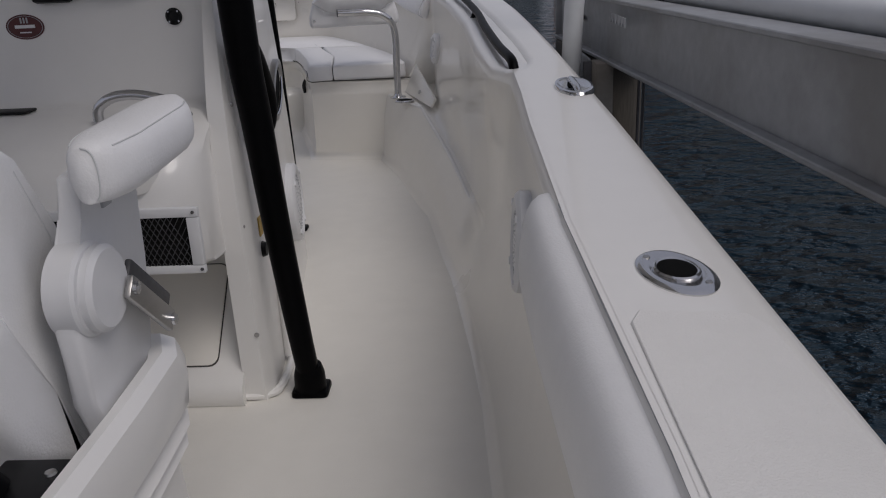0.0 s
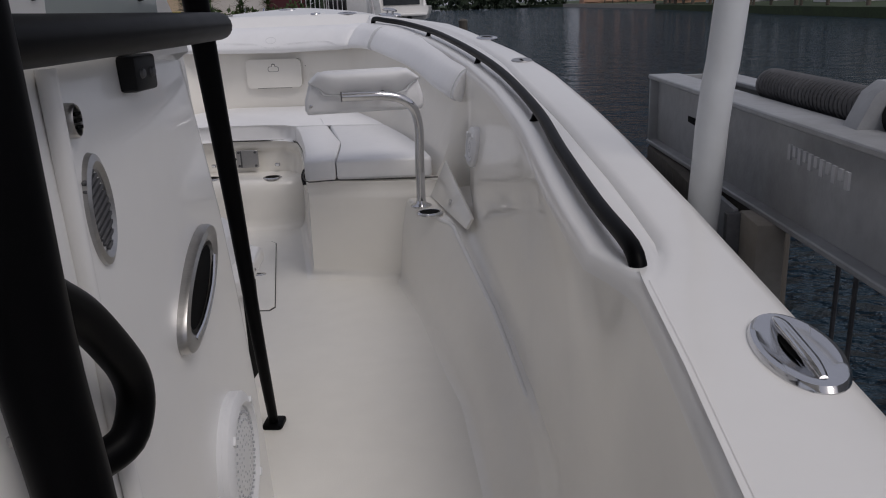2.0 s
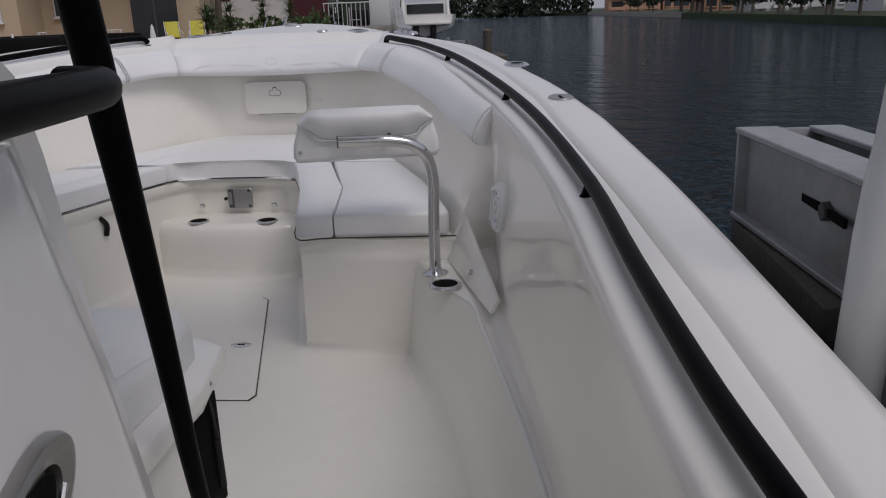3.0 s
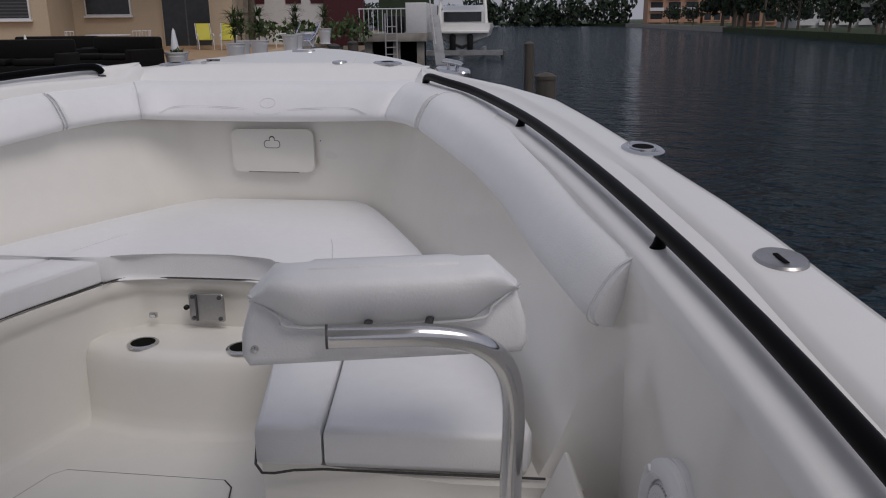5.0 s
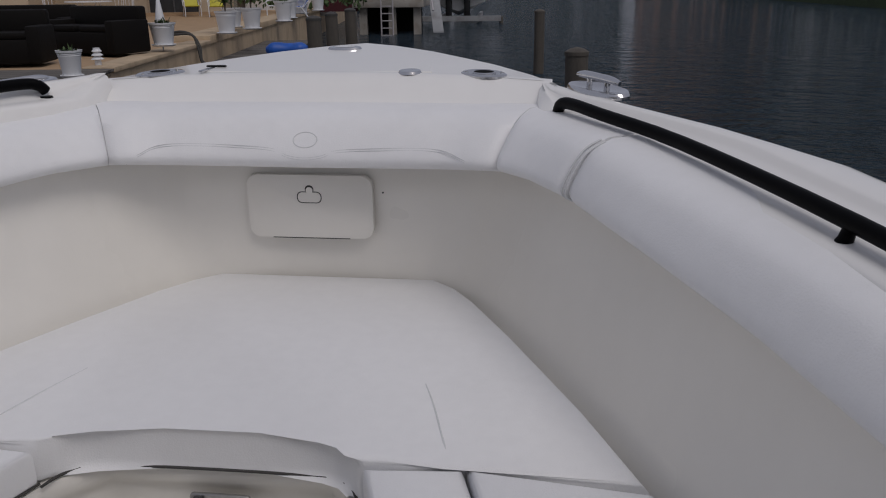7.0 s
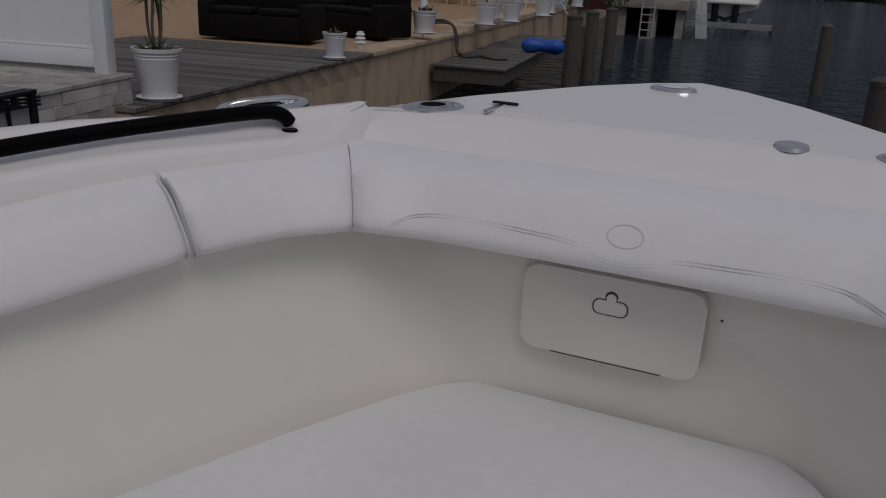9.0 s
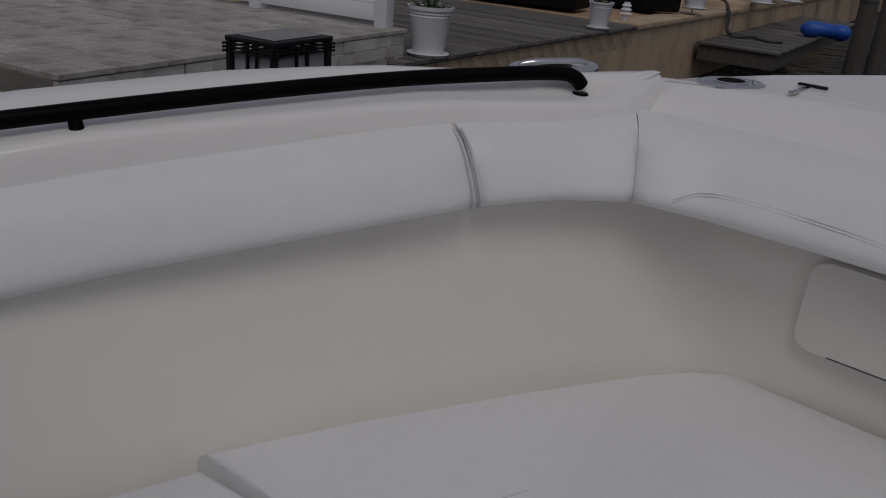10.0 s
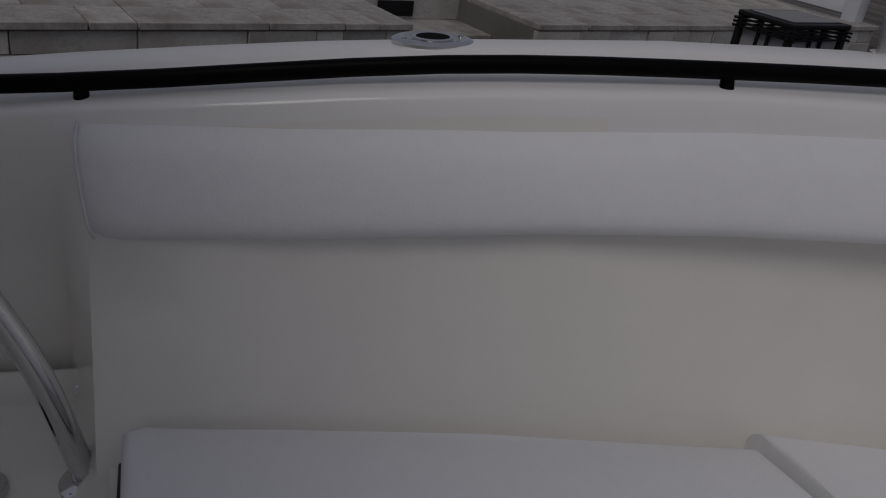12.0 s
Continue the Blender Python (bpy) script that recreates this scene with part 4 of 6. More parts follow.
part("shelf_tray", box(0.36, 0.47, 1.70, 1.76, 0.79, 0.797, 0.003), BLACK, con, "black rubber tray on the shelf")
# dash: lettering, round socket, oval decal, instrument
dash = pose(0, 1.7985, 0, 90, 0, 0)
text("specification_heading", "SPECIFICATIONS", 0.0165, dash @ Matrix.Translation((0.828, 1.167, 0)) @ Matrix.Diagonal((0.68, 1, 1, 1)), INK, con)
lines = ["LOA HULL ONLY 40'5\"", "LENGTH RIGGED 43'5\"", "BEAM 12'", "CENTER CONSOLE FUEL CAPACITY", "WALK AROUND FUEL CAPACITY", "FRESH WATER 21 GAL", "WET WEIGHTS", "CENTER CONSOLE", "WALK AROUND",
         "COCKPIT DEPTH 31\"", "MAX HP", "DRAFT", "DEADRISE MULTI ANGLE", "BRIDGE CLEARANCE", "BRIDGE CLEARANCE"]
for k, s in enumerate(lines):
    text("specification_line", s, 0.0072, dash @ Matrix.Translation((0.822, 1.147 - 0.0065 * k, 0)) @ Matrix.Diagonal((0.72, 0.9, 1, 1)), INK, con)
sock = part("power_socket", lathe([(0.021, 0), (0.021, 0.004), (0.016, 0.006), (0.012, 0.002), (0.001, 0.002)], 26, m=pose(0.848, 1.80, 1.005, 90, 0, 0)), BLACK, con, "round black power socket")
for a in range(4):
    part("socket_screw", lathe([(0.0025, 0), (0.0025, 0.001), (0.001, 0.0012)], 8, m=pose(0.848 + 0.017 * math.cos(a * 1.571 + 0.8), 1.794, 1.005 + 0.017 * math.sin(a * 1.571 + 0.8), 90, 0, 0)), STEEL, sock)
decal = part("oval_decal", lathe([(0.05, 0), (0.05, 0.001), (0.001, 0.0011)], 36, 1, 0.62, m=pose(0.462, 1.8, 0.995, 90, 0, 0)), MAROON, con, "small maroon oval builder's decal")
part("decal_rim", lathe([(0.046, 0.0009), (0.0455, 0.0018), (0.0445, 0.0018), (0.044, 0.0009)], 36, 1, 0.6, m=pose(0.462, 1.8, 0.995, 90, 0, 0)), PIPING, decal)
for k, (w, z) in enumerate(((0.052, 0.0), (0.03, -0.012))):
    part("decal_bar", box(0.462 - w / 2, 0.462 + w / 2, 1.7975, 1.7988, 0.992 + z, 0.992 + z + (0.008 if k == 0 else 0.003)), PLASTIC, decal)
for dx in (-0.008, 0.0, 0.008):
    part("decal_stroke", box(0.462 + dx - 0.002, 0.462 + dx + 0.002, 1.7975, 1.7988, 1.004, 1.018), PIPING, decal)
radio = part("instrument", box(0.62, 0.775, 1.775, 1.80, 1.062, 1.175, 0.012), BLACK, con, "black marine instrument with dim display")
part("display", box(0.633, 0.715, 1.772, 1.776, 1.10, 1.16, 0.002), surface("dim_screen", (0.02, 0.03, 0.035), 0.15), radio)
part("knob", lathe([(0.009, 0), (0.008, 0.012), (0.001, 0.013)], 16, m=pose(0.745, 1.776, 1.12, 90, 0, 0)), GALV, radio)
part("instrument", box(0.50, 0.605, 1.775, 1.80, 1.05, 1.15, 0.012), BLACK, con, "black marine instrument")

# fittings on the console's starboard side
def side_oval(y, z, length, width, tilt, name, label):
    x = CS(y) - (0.004 if z < 0.8 else 0.022)
    m = frame_on((x + 0.001, y, z), (1, 0.09 if y < 2.45 else 0.16, 0.03), (0, math.sin(tilt), math.cos(tilt)))
    rim = part(name, lathe([(0.7, -0.01), (0.72, 0.006), (0.85, 0.011), (0.97, 0.008), (1.0, 0.001), (1.0, -0.01)], 40, width, length, m=m), BRUSHED, con, label)
    return rim, m


rim, m = side_oval(2.285, 0.744, 0.150, 0.060, 1.1, "door_pull", "recessed oval stainless door pull, pocket shade a black disc")
# flat black oval in place of the pocket's shade
part("pocket", lathe([(0.74, 0.003), (0.01, 0.0032)], 36, 0.050, 0.132, m=m), HOLE_SHADE, rim)
part("lever", tube([m @ Vector(p) for p in ((0.022, -0.105, 0.006), (0.033, -0.05, 0.01), (0.034, 0.035, 0.01), (0.022, 0.10, 0.006))], 0.0045, 8), STEEL, rim)
rim, m = side_oval(1.955, 0.965, 0.075, 0.04, 0.05, "side_vent", "oval stainless louvred vent")
for k in range(11):
    v = -0.05 + k * 0.01
    w = 0.03 * math.sqrt(max(0.05, 1 - (v / 0.062) ** 2))
    part("louvre", box(-w, w, v - 0.0028, v + 0.0028, 0.002, 0.0075, 0.001, 1, m=m @ Matrix.Rotation(0.4, 4, "Z")), GALV, rim)
rim, m = side_oval(1.92, 1.085, 0.022, 0.016, 0.0, "small_vent", "small white slotted vent")
for k in range(3):
    part("slot", box(-0.008, 0.008, -0.010 + k * 0.008, -0.006 + k * 0.008, 0.006, 0.0125, m=m), HOLE_SHADE, rim)
brk = part("rail_bracket", box(0.955, 0.985, 2.115, 2.19, 1.098, 1.15, 0.006), BLACK, con, "black rail bracket with two bolts")
for y in (2.135, 2.17):
    part("bolt", lathe([(0.008, 0), (0.006, 0.004), (0.001, 0.005)], 12, m=frame_on((0.985, y, 1.124), (1, 0, 0))), GALV, brk)
speaker((0.962, 2.37, 0.345), (1, 0.12, 0.02), 0.135, "round white deck speaker on console side")
part("warning_label", box(1.015, 1.0195, 1.72, 1.75, 0.44, 0.49), AMBER, con, "small amber label")
part("switch_boot", lathe([(0.022, 0), (0.018, 0.012), (0.001, 0.014)], 18, m=frame_on((1.016, 1.735, 0.40), (1, 0.05, 0))), BLACK, con)
# clear wing screen above the rail
part("wing_screen", box(0.935, 0.941, 1.80, 2.33, 1.20, 1.75, 0.002), GLASS, con, "pale clear wing screen")
for y in (2.26, 1.95):
    part("screen_bolt", lathe([(0.010, 0), (0.009, 0.006), (0.001, 0.008)], 14, m=frame_on((0.942, y, 1.235), (1, 0, 0))), BLACK, con)

# tower: leg, forward strut, rail, handle loop
tw = thing("tower_frame", "black powder coated tower legs and rail beside the console", "tower frame")
part("leg", tube([(1.125, 1.672, 0.01), (1.113, 1.655, 0.15), (1.084, 1.65, 0.49), (1.066, 1.65, 0.755), (1.053, 1.65, 0.915), (1.046, 1.65, 1.2), (1.042, 1.62, 1.7), (1.04, 1.60, 2.2)], [0.030, 0.031, 0.035, 0.038, 0.040, 0.042, 0.042, 0.042], 18), BLACKTUBE, tw)
part("leg_foot", slab(rounded(0.10, 0.085, 0.012, 2), 0.002, 0.016, 0.004, 2, m=Matrix.Translation((1.122, 1.672, 0))), BLACKTUBE, tw)
part("leg_collar", lathe([(0.044, 0.016), (0.042, 0.06), (0.035, 0.085)], 20, m=Matrix.Translation((1.121, 1.668, 0))), BLACKTUBE, tw)
part("strut", tube([(0.805, 3.12, 0.01), (0.825, 2.99, 0.38), (0.824, 2.93, 0.75), (0.821, 2.87, 1.1), (0.818, 2.84, 1.28), (0.80, 2.68, 2.2)], [0.014, 0.018, 0.023, 0.028, 0.03, 0.03], 16), BLACKTUBE, tw)
part("strut_foot", slab(rounded(0.06, 0.07, 0.01, 2), 0.002, 0.014, 0.004, 2, m=Matrix.Translation((0.805, 3.125, 0))), BLACKTUBE, tw)
part("side_rail", tube([(1.046, 1.64, 1.185), (1.03, 1.85, 1.183), (1.0, 2.2, 1.181), (0.96, 2.52, 1.179), (0.94, 2.63, 1.178), (0.915, 2.672, 1.178), (0.86, 2.69, 1.178)], 0.0265, 18), BLACKTUBE, tw)
part("handle_loop", tube([(1.054, 1.655, 0.975), (1.056, 1.685, 0.945), (1.057, 1.735, 0.905), (1.056, 1.785, 0.85), (1.054, 1.825, 0.795), (1.05, 1.835, 0.75), (1.042, 1.815, 0.712), (1.02, 1.785, 0.70)], 0.023, 16), BLACKTUBE, tw)
part("loop_flange", lathe([(0.035, 0), (0.033, 0.01), (0.027, 0.016)], 20, m=frame_on((1.006, 1.78, 0.70), (1, 0.08, 0))), BLACKTUBE, tw)
# out of view: top assumed from the legs, sized to shade the cockpit
part("hard_top", slab([(-1.35, -1.9), (1.35, -1.9), (1.45, -1.7), (1.42, 3.5), (1.1, 4.1), (-1.1, 4.1), (-1.42, 3.5), (-1.45, -1.7)], 2.2, 2.27, 0.03, 3), GELW, tw, "unseen white hard top over the console, added to shade the cockpit")

# forward console seat
cs = thing("console_front_seat", "white cushioned seat at front of helm console with open locker lid", "seat")
part("base", slab([(0.70, 2.86), (0.705, 3.2), (0.685, 3.45), (0.62, 3.52), (-0.62, 3.52), (-0.685, 3.45), (-0.705, 3.2), (-0.70, 2.86)][::-1], 0.0, 0.40, 0.02, 3), GELW, cs)
part("lip", slab([(0.735, 2.9), (0.74, 3.25), (0.71, 3.5), (0.63, 3.56), (-0.63, 3.56), (-0.71, 3.5), (-0.74, 3.25), (-0.735, 2.9)][::-1], 0.40, 0.455, 0.015, 3, bottom=True), GELW, cs)
part("cushion", slab([(0.66, 2.9), (0.68, 3.2), (0.66, 3.42), (0.60, 3.5), (-0.60, 3.5), (-0.66, 3.42), (-0.68, 3.2), (-0.66, 2.9)][::-1], 0.457, 0.57, 0.04, 5), VINYL, cs, angle=80)
part("gas_strut", tube([(0.715, 3.34, 0.385), (0.708, 3.37, 0.30), (0.705, 3.38, 0.18)], [0.005, 0.006, 0.012], 10), BLACK, cs)
part("strut_sleeve", tube([(0.706, 3.375, 0.26), (0.704, 3.385, 0.12)], 0.012, 12), BLACK, cs)
# black box on the base, painting the shade of an open pocket
part("pocket", box(0.69, 0.7005, 3.28, 3.42, 0.07, 0.37, 0.002), HOLE_SHADE, cs)
part("stud", lathe([(0.007, 0), (0.001, 0.004)], 10, m=frame_on((0.731, 3.33, 0.43), (1, 0.1, 0))), STEEL, cs)

# ---- helm seat with folding armrest ----
hs = thing("helm_chair", "white vinyl helm seat with folding armrest on moulded base", "helm seat")
base = [(1.175, 0.80), (1.20, 0.74), (1.205, 0.60), (1.205, 0.2), (1.20, -0.6), (-1.0, -0.6), (-1.0, 0.80)]
rows = []
for z, o in ((0, 0), (0.02, 0.004), (0.30, -0.03), (0.44, -0.035), (0.455, -0.02), (0.47, -0.03), (0.485, -0.015), (0.505, -0.028), (0.52, -0.012), (0.565, -0.008), (0.598, -0.016), (0.612, -0.03), (0.61, -0.045), (0.595, -0.055), (0.46, -0.065)):
    rows.append([(x + (o if x > 0 else -o) - 0.020, y + (o if y > 0 else -o) - 0.0, z) for x, y in base])
part("base", loft(rows, closed=True, caps=True), GELW, hs, angle=30)
sq = lambda c, a, b_, h, bev, rx=0, ry=0, rz=0: box(-a, a, -b_, b_, -h, h, bev, 4, m=pose(*c, rx, ry, rz))
part("seat_pad", sq((0.55, 0.28, 0.70), 0.34, 0.25, 0.09, 0.055, 4), VINYL, hs, angle=80)
part("back_pad", sq((0.55, 0.38, 0.80), 0.34, 0.07, 0.25, 0.055, 24), VINYL, hs, angle=80)


def side_shape(outline, x0, x1, bevel, seg=3):
    """A flat piece seen from the side: its outline in y and z, its thickness along x."""
    bm = bmesh.new()
    lo = [bm.verts.new((x0, y, z)) for y, z in outline]
    hi = [bm.verts.new((x1, y, z)) for y, z in outline]
    bm.faces.new(lo); bm.faces.new(hi[::-1])
    for k in range(len(outline)):
        bm.faces.new((lo[k], hi[k], hi[(k + 1) % len(outline)], lo[(k + 1) % len(outline)]))
    bmesh.ops.bevel(bm, geom=[e for e in bm.edges if abs(e.verts[0].co.x - e.verts[1].co.x) < 0.001], offset=bevel, segments=seg, affect="EDGES", profile=0.5)
    return bm


padq = [(0.48, 0.82), (0.53, 0.92), (0.56, 0.95), (0.606, 0.918), (0.651, 0.821), (0.672, 0.775), (0.665, 0.70), (0.652, 0.62), (0.655, 0.57), (0.676, 0.495), (0.655, 0.478), (0.63, 0.485), (0.594, 0.543), (0.554, 0.644), (0.503, 0.767)]
sp = part("side_pad", side_shape(padq, 0.93, 1.07, 0.016, 4), VINYL, hs, "pale grey stitched vinyl side pad", angle=80)
part("stitching", tube([(1.0695, y, z) for y, z in ((0.588, 0.905), (0.632, 0.815), (0.650, 0.765), (0.643, 0.70), (0.632, 0.62), (0.636, 0.57), (0.650, 0.515))], 0.0012, 6), THREAD, sp)
rollq = [(0.503, 0.763), (0.553, 0.640), (0.590, 0.546), (0.596, 0.522), (0.58, 0.512), (0.493, 0.575), (0.46, 0.62), (0.43, 0.70), (0.45, 0.77)]
part("side_roll", side_shape(rollq, 0.94, 1.082, 0.022, 4), VINYL, hs, angle=80)
plateq = [(0.589, 0.803), (0.604, 0.84), (0.615, 0.89), (0.70, 0.897), (0.765, 0.89), (0.772, 0.826), (0.756, 0.742), (0.742, 0.645), (0.727, 0.613), (0.685, 0.594), (0.60, 0.565), (0.568, 0.563), (0.552, 0.62), (0.541, 0.72), (0.557, 0.78)]
part("side_plate", side_shape(plateq, 1.100, 1.130, 0.009, 3), PLASTIC, hs, angle=60)
part("hub_ring", lathe([(0.058, -0.03), (0.058, 0.002), (0.054, 0.006), (0.001, 0.006)], 36, m=frame_on((1.130, 0.592, 0.757), (1, 0, 0))), PLASTIC, hs)
part("hub", lathe([(0.054, -0.002), (0.054, 0.010), (0.048, 0.016), (0.001, 0.018)], 36, m=frame_on((1.135, 0.599, 0.755), (1, 0, 0))), PLASTIC, hs)
secs = []
for i in range(13):
    u = i / 12
    p = Vector((1.172, 0.548, 0.905)).lerp(Vector((1.166, 0.858, 0.914)), u)
    e = min(u + 0.02, 1.02 - u)
    w = 0.046 * min(1, e / 0.24) ** 0.45
    h = 0.038 * (0.74 + 0.26 * min(1, e / 0.16) ** 0.5)
    ring = []
    for k in range(24):
        a = 2 * math.pi * k / 24
        c, s_ = math.cos(a), math.sin(a)
        ring.append((p.x + w * math.copysign(abs(c) ** 0.74, c), p.y, p.z + h * math.copysign(abs(s_) ** 0.8, s_)))
    secs.append(ring)
pad = part("armrest_pad", loft(secs, closed=True, caps=True), VINYL, hs, "white stitched vinyl armrest pad", angle=80)
for k in (3, 9):
    part("stitching", tube([r[k] for r in secs[1:12]], 0.0011, 6), THREAD, pad)
part("end_seam", tube([secs[0][k] for k in (6, 4, 2, 0, 22, 20)], 0.0011, 6), THREAD, pad)
part("buckle", box(1.128, 1.134, 0.655, 0.680, 0.838, 0.862, 0.002), PIPING, hs)
hinge = part("hinge", box(-0.005, 0.005, -0.074, 0.074, -0.016, 0.016, 0.004, m=pose(1.158, 0.684, 0.695, -42)), BRUSHED, hs, "stainless hinge with bolts")
part("hinge_leaf", box(-0.005, 0.005, -0.070, 0.070, -0.016, 0.016, 0.004, m=pose(1.146, 0.709, 0.709, -42)), GALV, hinge)
for y, z in ((0.635, 0.739), (0.733, 0.651)):
    part("hinge_bolt", lathe([(0.0085, 0), (0.008, 0.005), (0.003, 0.007)], 14, m=frame_on((1.163, y, z), (1, 0, 0))), STEEL, hinge)
# black pedestal mount beside the seat
pm = thing("black_seat_mount", "black metal mount plate with screw beside the helm seat", "mount plate")
part("plate", sq((1.105, 0.402, 0.604), 0.042, 0.058, 0.006, 0.005), BLACK, pm)
part("pedestal", sq((1.11, 0.39, 0.56), 0.056, 0.085, 0.038, 0.015), GELW, pm)
part("post", tube([(1.082, 0.395, 0.605), (1.03, 0.37, 0.70), (0.96, 0.33, 0.85)], 0.026, 14), BLACKTUBE, pm)
part("screw", lathe([(0.007, 0), (0.006, 0.003), (0.001, 0.004)], 12, m=Matrix.Translation((1.13, 0.43, 0.6095))), BRUSHED, pm)

# ---- boat lift beside the starboard gunwale ----
bl = thing("boat_lift", "weathered aluminium boat lift beam with drive pipe on piling", "boat lift")
bx = lambda y: 1.985 + 0.078 * (3.66 - y)
def beam_piece(u0, u1, z0, z1, y0=3.66, y1=-4.0):
    secs = []
    for y in (y0, y1):
        x = bx(y)
        lift = -0.003 * (3.66 - y)
        secs.append([(x + u0, y, z0 + lift), (x + u1, y, z0 + lift), (x + u1, y, z1 + lift), (x + u0, y, z1 + lift)])
    bm = loft(secs, closed=True, caps=True)
    bmesh.ops.bevel(bm, geom=bm.edges[:], offset=0.003, segments=1, affect="EDGES")
    return bm
part("web", beam_piece(0.03, 0.045, 0.752, 0.96), ALU, bl)
part("top_flange", beam_piece(0.0, 0.10, 0.948, 0.962), ALU, bl)
part("bottom_flange", beam_piece(0.0, 0.10, 0.74, 0.754), ALU, bl)
part("back_web", beam_piece(0.20, 0.215, 0.752, 0.96), ALU, bl)
part("back_flange", beam_piece(0.17, 0.25, 0.948, 0.962), ALU, bl)
part("end_plate", box(1.99, 2.23, 3.645, 3.66, 0.745, 0.958, 0.003), ALU, bl)
# black strip on the web for the shaded slot
part("slot", box(bx(3.25) + 0.024, bx(3.25) + 0.0305, 3.10, 3.36, 0.855, 0.872), HOLE_SHADE, bl)
part("slot_bolt", lathe([(0.02, 0), (0.018, 0.015), (0.001, 0.016)], 6, m=frame_on((bx(3.2) + 0.03, 3.2, 0.863), (-1, 0, 0))), GALV, bl)
pz = lambda y: 0.985 - 0.003 * (3.66 - y)
part("drive_pipe", tube([(bx(2.45) + 0.14, 2.45, pz(2.45)), (bx(-4) + 0.14, -4.0, pz(-4))], 0.034, 20), PVC, bl)
part("cable_drum", tube([(bx(3.05) + 0.14, 3.05, pz(3.05)), (bx(2.52) + 0.14, 2.52, pz(2.52))], 0.036, 20), GALV, bl)
bm = bmesh.new()
for k in range(28):
    y = 3.03 - k * 0.018
    lathe([(0.037, -0.006), (0.04, 0.0), (0.037, 0.006)], 18, m=frame_on((bx(y) + 0.14, y, pz(y)), (0, 1, 0), (0, 0, 1)), bm=bm)
tagged(part("wound_cable", bm, GALV, bl), kind="stuff")
for y in (2.49, 0.6):
    part("bearing_block", loft([[(bx(y) + u, yy, z - 0.003 * (3.66 - y) - 0.006) for u, z in ((0.06, 0.962), (0.23, 0.962), (0.19, 1.03), (0.165, 1.05), (0.115, 1.05), (0.09, 1.03))] for yy in (y - 0.03, y + 0.03)],
                               closed=True, caps=True), ALU, bl)
part("gasket_ring", tube([(bx(2.45) + 0.14, 2.46, pz(2.45)), (bx(2.42) + 0.14, 2.42, pz(2.42))], 0.04, 20), BLACK, bl)
bm = bmesh.new()
for k in range(11):
    box(2.066, 2.0702, 2.57 - k * 0.027, 2.585 - k * 0.027, 0.885 + 0.01 * (k % 2), 0.915, bm=bm)
part("worn_lettering", bm, PIPING, bl)
part("guide_pole", tube([(1.90, 2.79, -1.4), (1.960, 2.79, 0.7), (1.998, 2.79, 1.2), (2.08, 2.79, 2.4)], 0.036, 20), PVC, bl)
WOOD = surface("wet_piling_wood", (0.075, 0.066, 0.055), 0.8, vary=0.3, scale=5, bump=0.8, bump_scale=30, stretch=(3, 3, 0.4))
CONC = surface("pale_concrete", (0.33, 0.31, 0.28), 0.85, vary=0.15, scale=5, bump=0.5, bump_scale=50, stain=(0.18, 0.15, 0.12), stain_amount=0.6)
part("bearing_plank", box(1.99, 2.3, 3.02, 3.66, 0.67, 0.735, 0.008), WOOD, bl, "dark wet plank under the beam")
part("hanger_plate", box(2.02, 2.032, 2.76, 3.0, 0.30, 0.74, 0.003), ALU, bl)
part("hanger_bolt", lathe([(0.022, 0), (0.02, 0.012), (0.001, 0.013)], 6, m=frame_on((2.019, 2.9, 0.64), (-1, 0, 0))), GALV, bl)
part("hanger_channel", box(2.03, 2.09, 2.62, 2.75, 0.2, 0.74, 0.004), CONC, bl, "rust-stained concrete and steel post face")
part("angle_iron", box(2.0, 2.09, 2.735, 2.76, 0.2, 0.735, 0.003), GALV, bl)
for y in (2.52, 2.44):
    part("lift_cable", tube([(2.16, y, 0.74), (2.16, y, -1.2)], 0.005, 6), GALV, bl)
th = thing("lift_piling", "round weathered wooden piling under the boat lift beam", "piling")
part("shaft", tube([(2.18, 3.22, -2.5), (2.18, 3.22, 0.67)], 0.13, 20), WOOD, th)

# ---- water, ground and far shore ----
ZW = -0.9
wm = bpy.data.materials.new("canal_water")
wm.use_nodes = True
n, l = wm.node_tree.nodes, wm.node_tree.links
b = n["Principled BSDF"]
b.inputs["Base Color"].default_value = (0.018, 0.042, 0.066, 1)
b.inputs["Roughness"].default_value, b.inputs["IOR"].default_value = 0.10, 1.33
b.inputs["Specular IOR Level"].default_value = 0.5
tc = n.new("ShaderNodeTexCoord")
mp = n.new("ShaderNodeMapping")
mp.inputs["Rotation"].default_value, mp.inputs["Scale"].default_value = (0, 0, 0.5), (1.0, 1.5, 1)
l.new(tc.outputs["Object"], mp.inputs[0])
h = None
for s, k in ((0.9, 1.0), (2.4, 0.55), (6.5, 0.25)):
    t = n.new("ShaderNodeTexNoise")
    t.inputs["Scale"].default_value, t.inputs["Detail"].default_value = s, 3
    l.new(mp.outputs[0], t.inputs["Vector"])
    mu = n.new("ShaderNodeMath"); mu.operation = "MULTIPLY"
    mu.inputs[1].default_value = k
    l.new(t.outputs[0], mu.inputs[0])
    if h is None:
        h = mu.outputs[0]
    else:
        ad = n.new("ShaderNodeMath"); ad.operation = "ADD"
        l.new(h, ad.inputs[0]); l.new(mu.outputs[0], ad.inputs[1])
        h = ad.outputs[0]
bp = n.new("ShaderNodeBump")
bp.inputs["Strength"].default_value, bp.inputs["Distance"].default_value = 1.0, 2.4
l.new(h, bp.inputs["Height"]); l.new(bp.outputs[0], b.inputs["Normal"])
bm = bmesh.new()
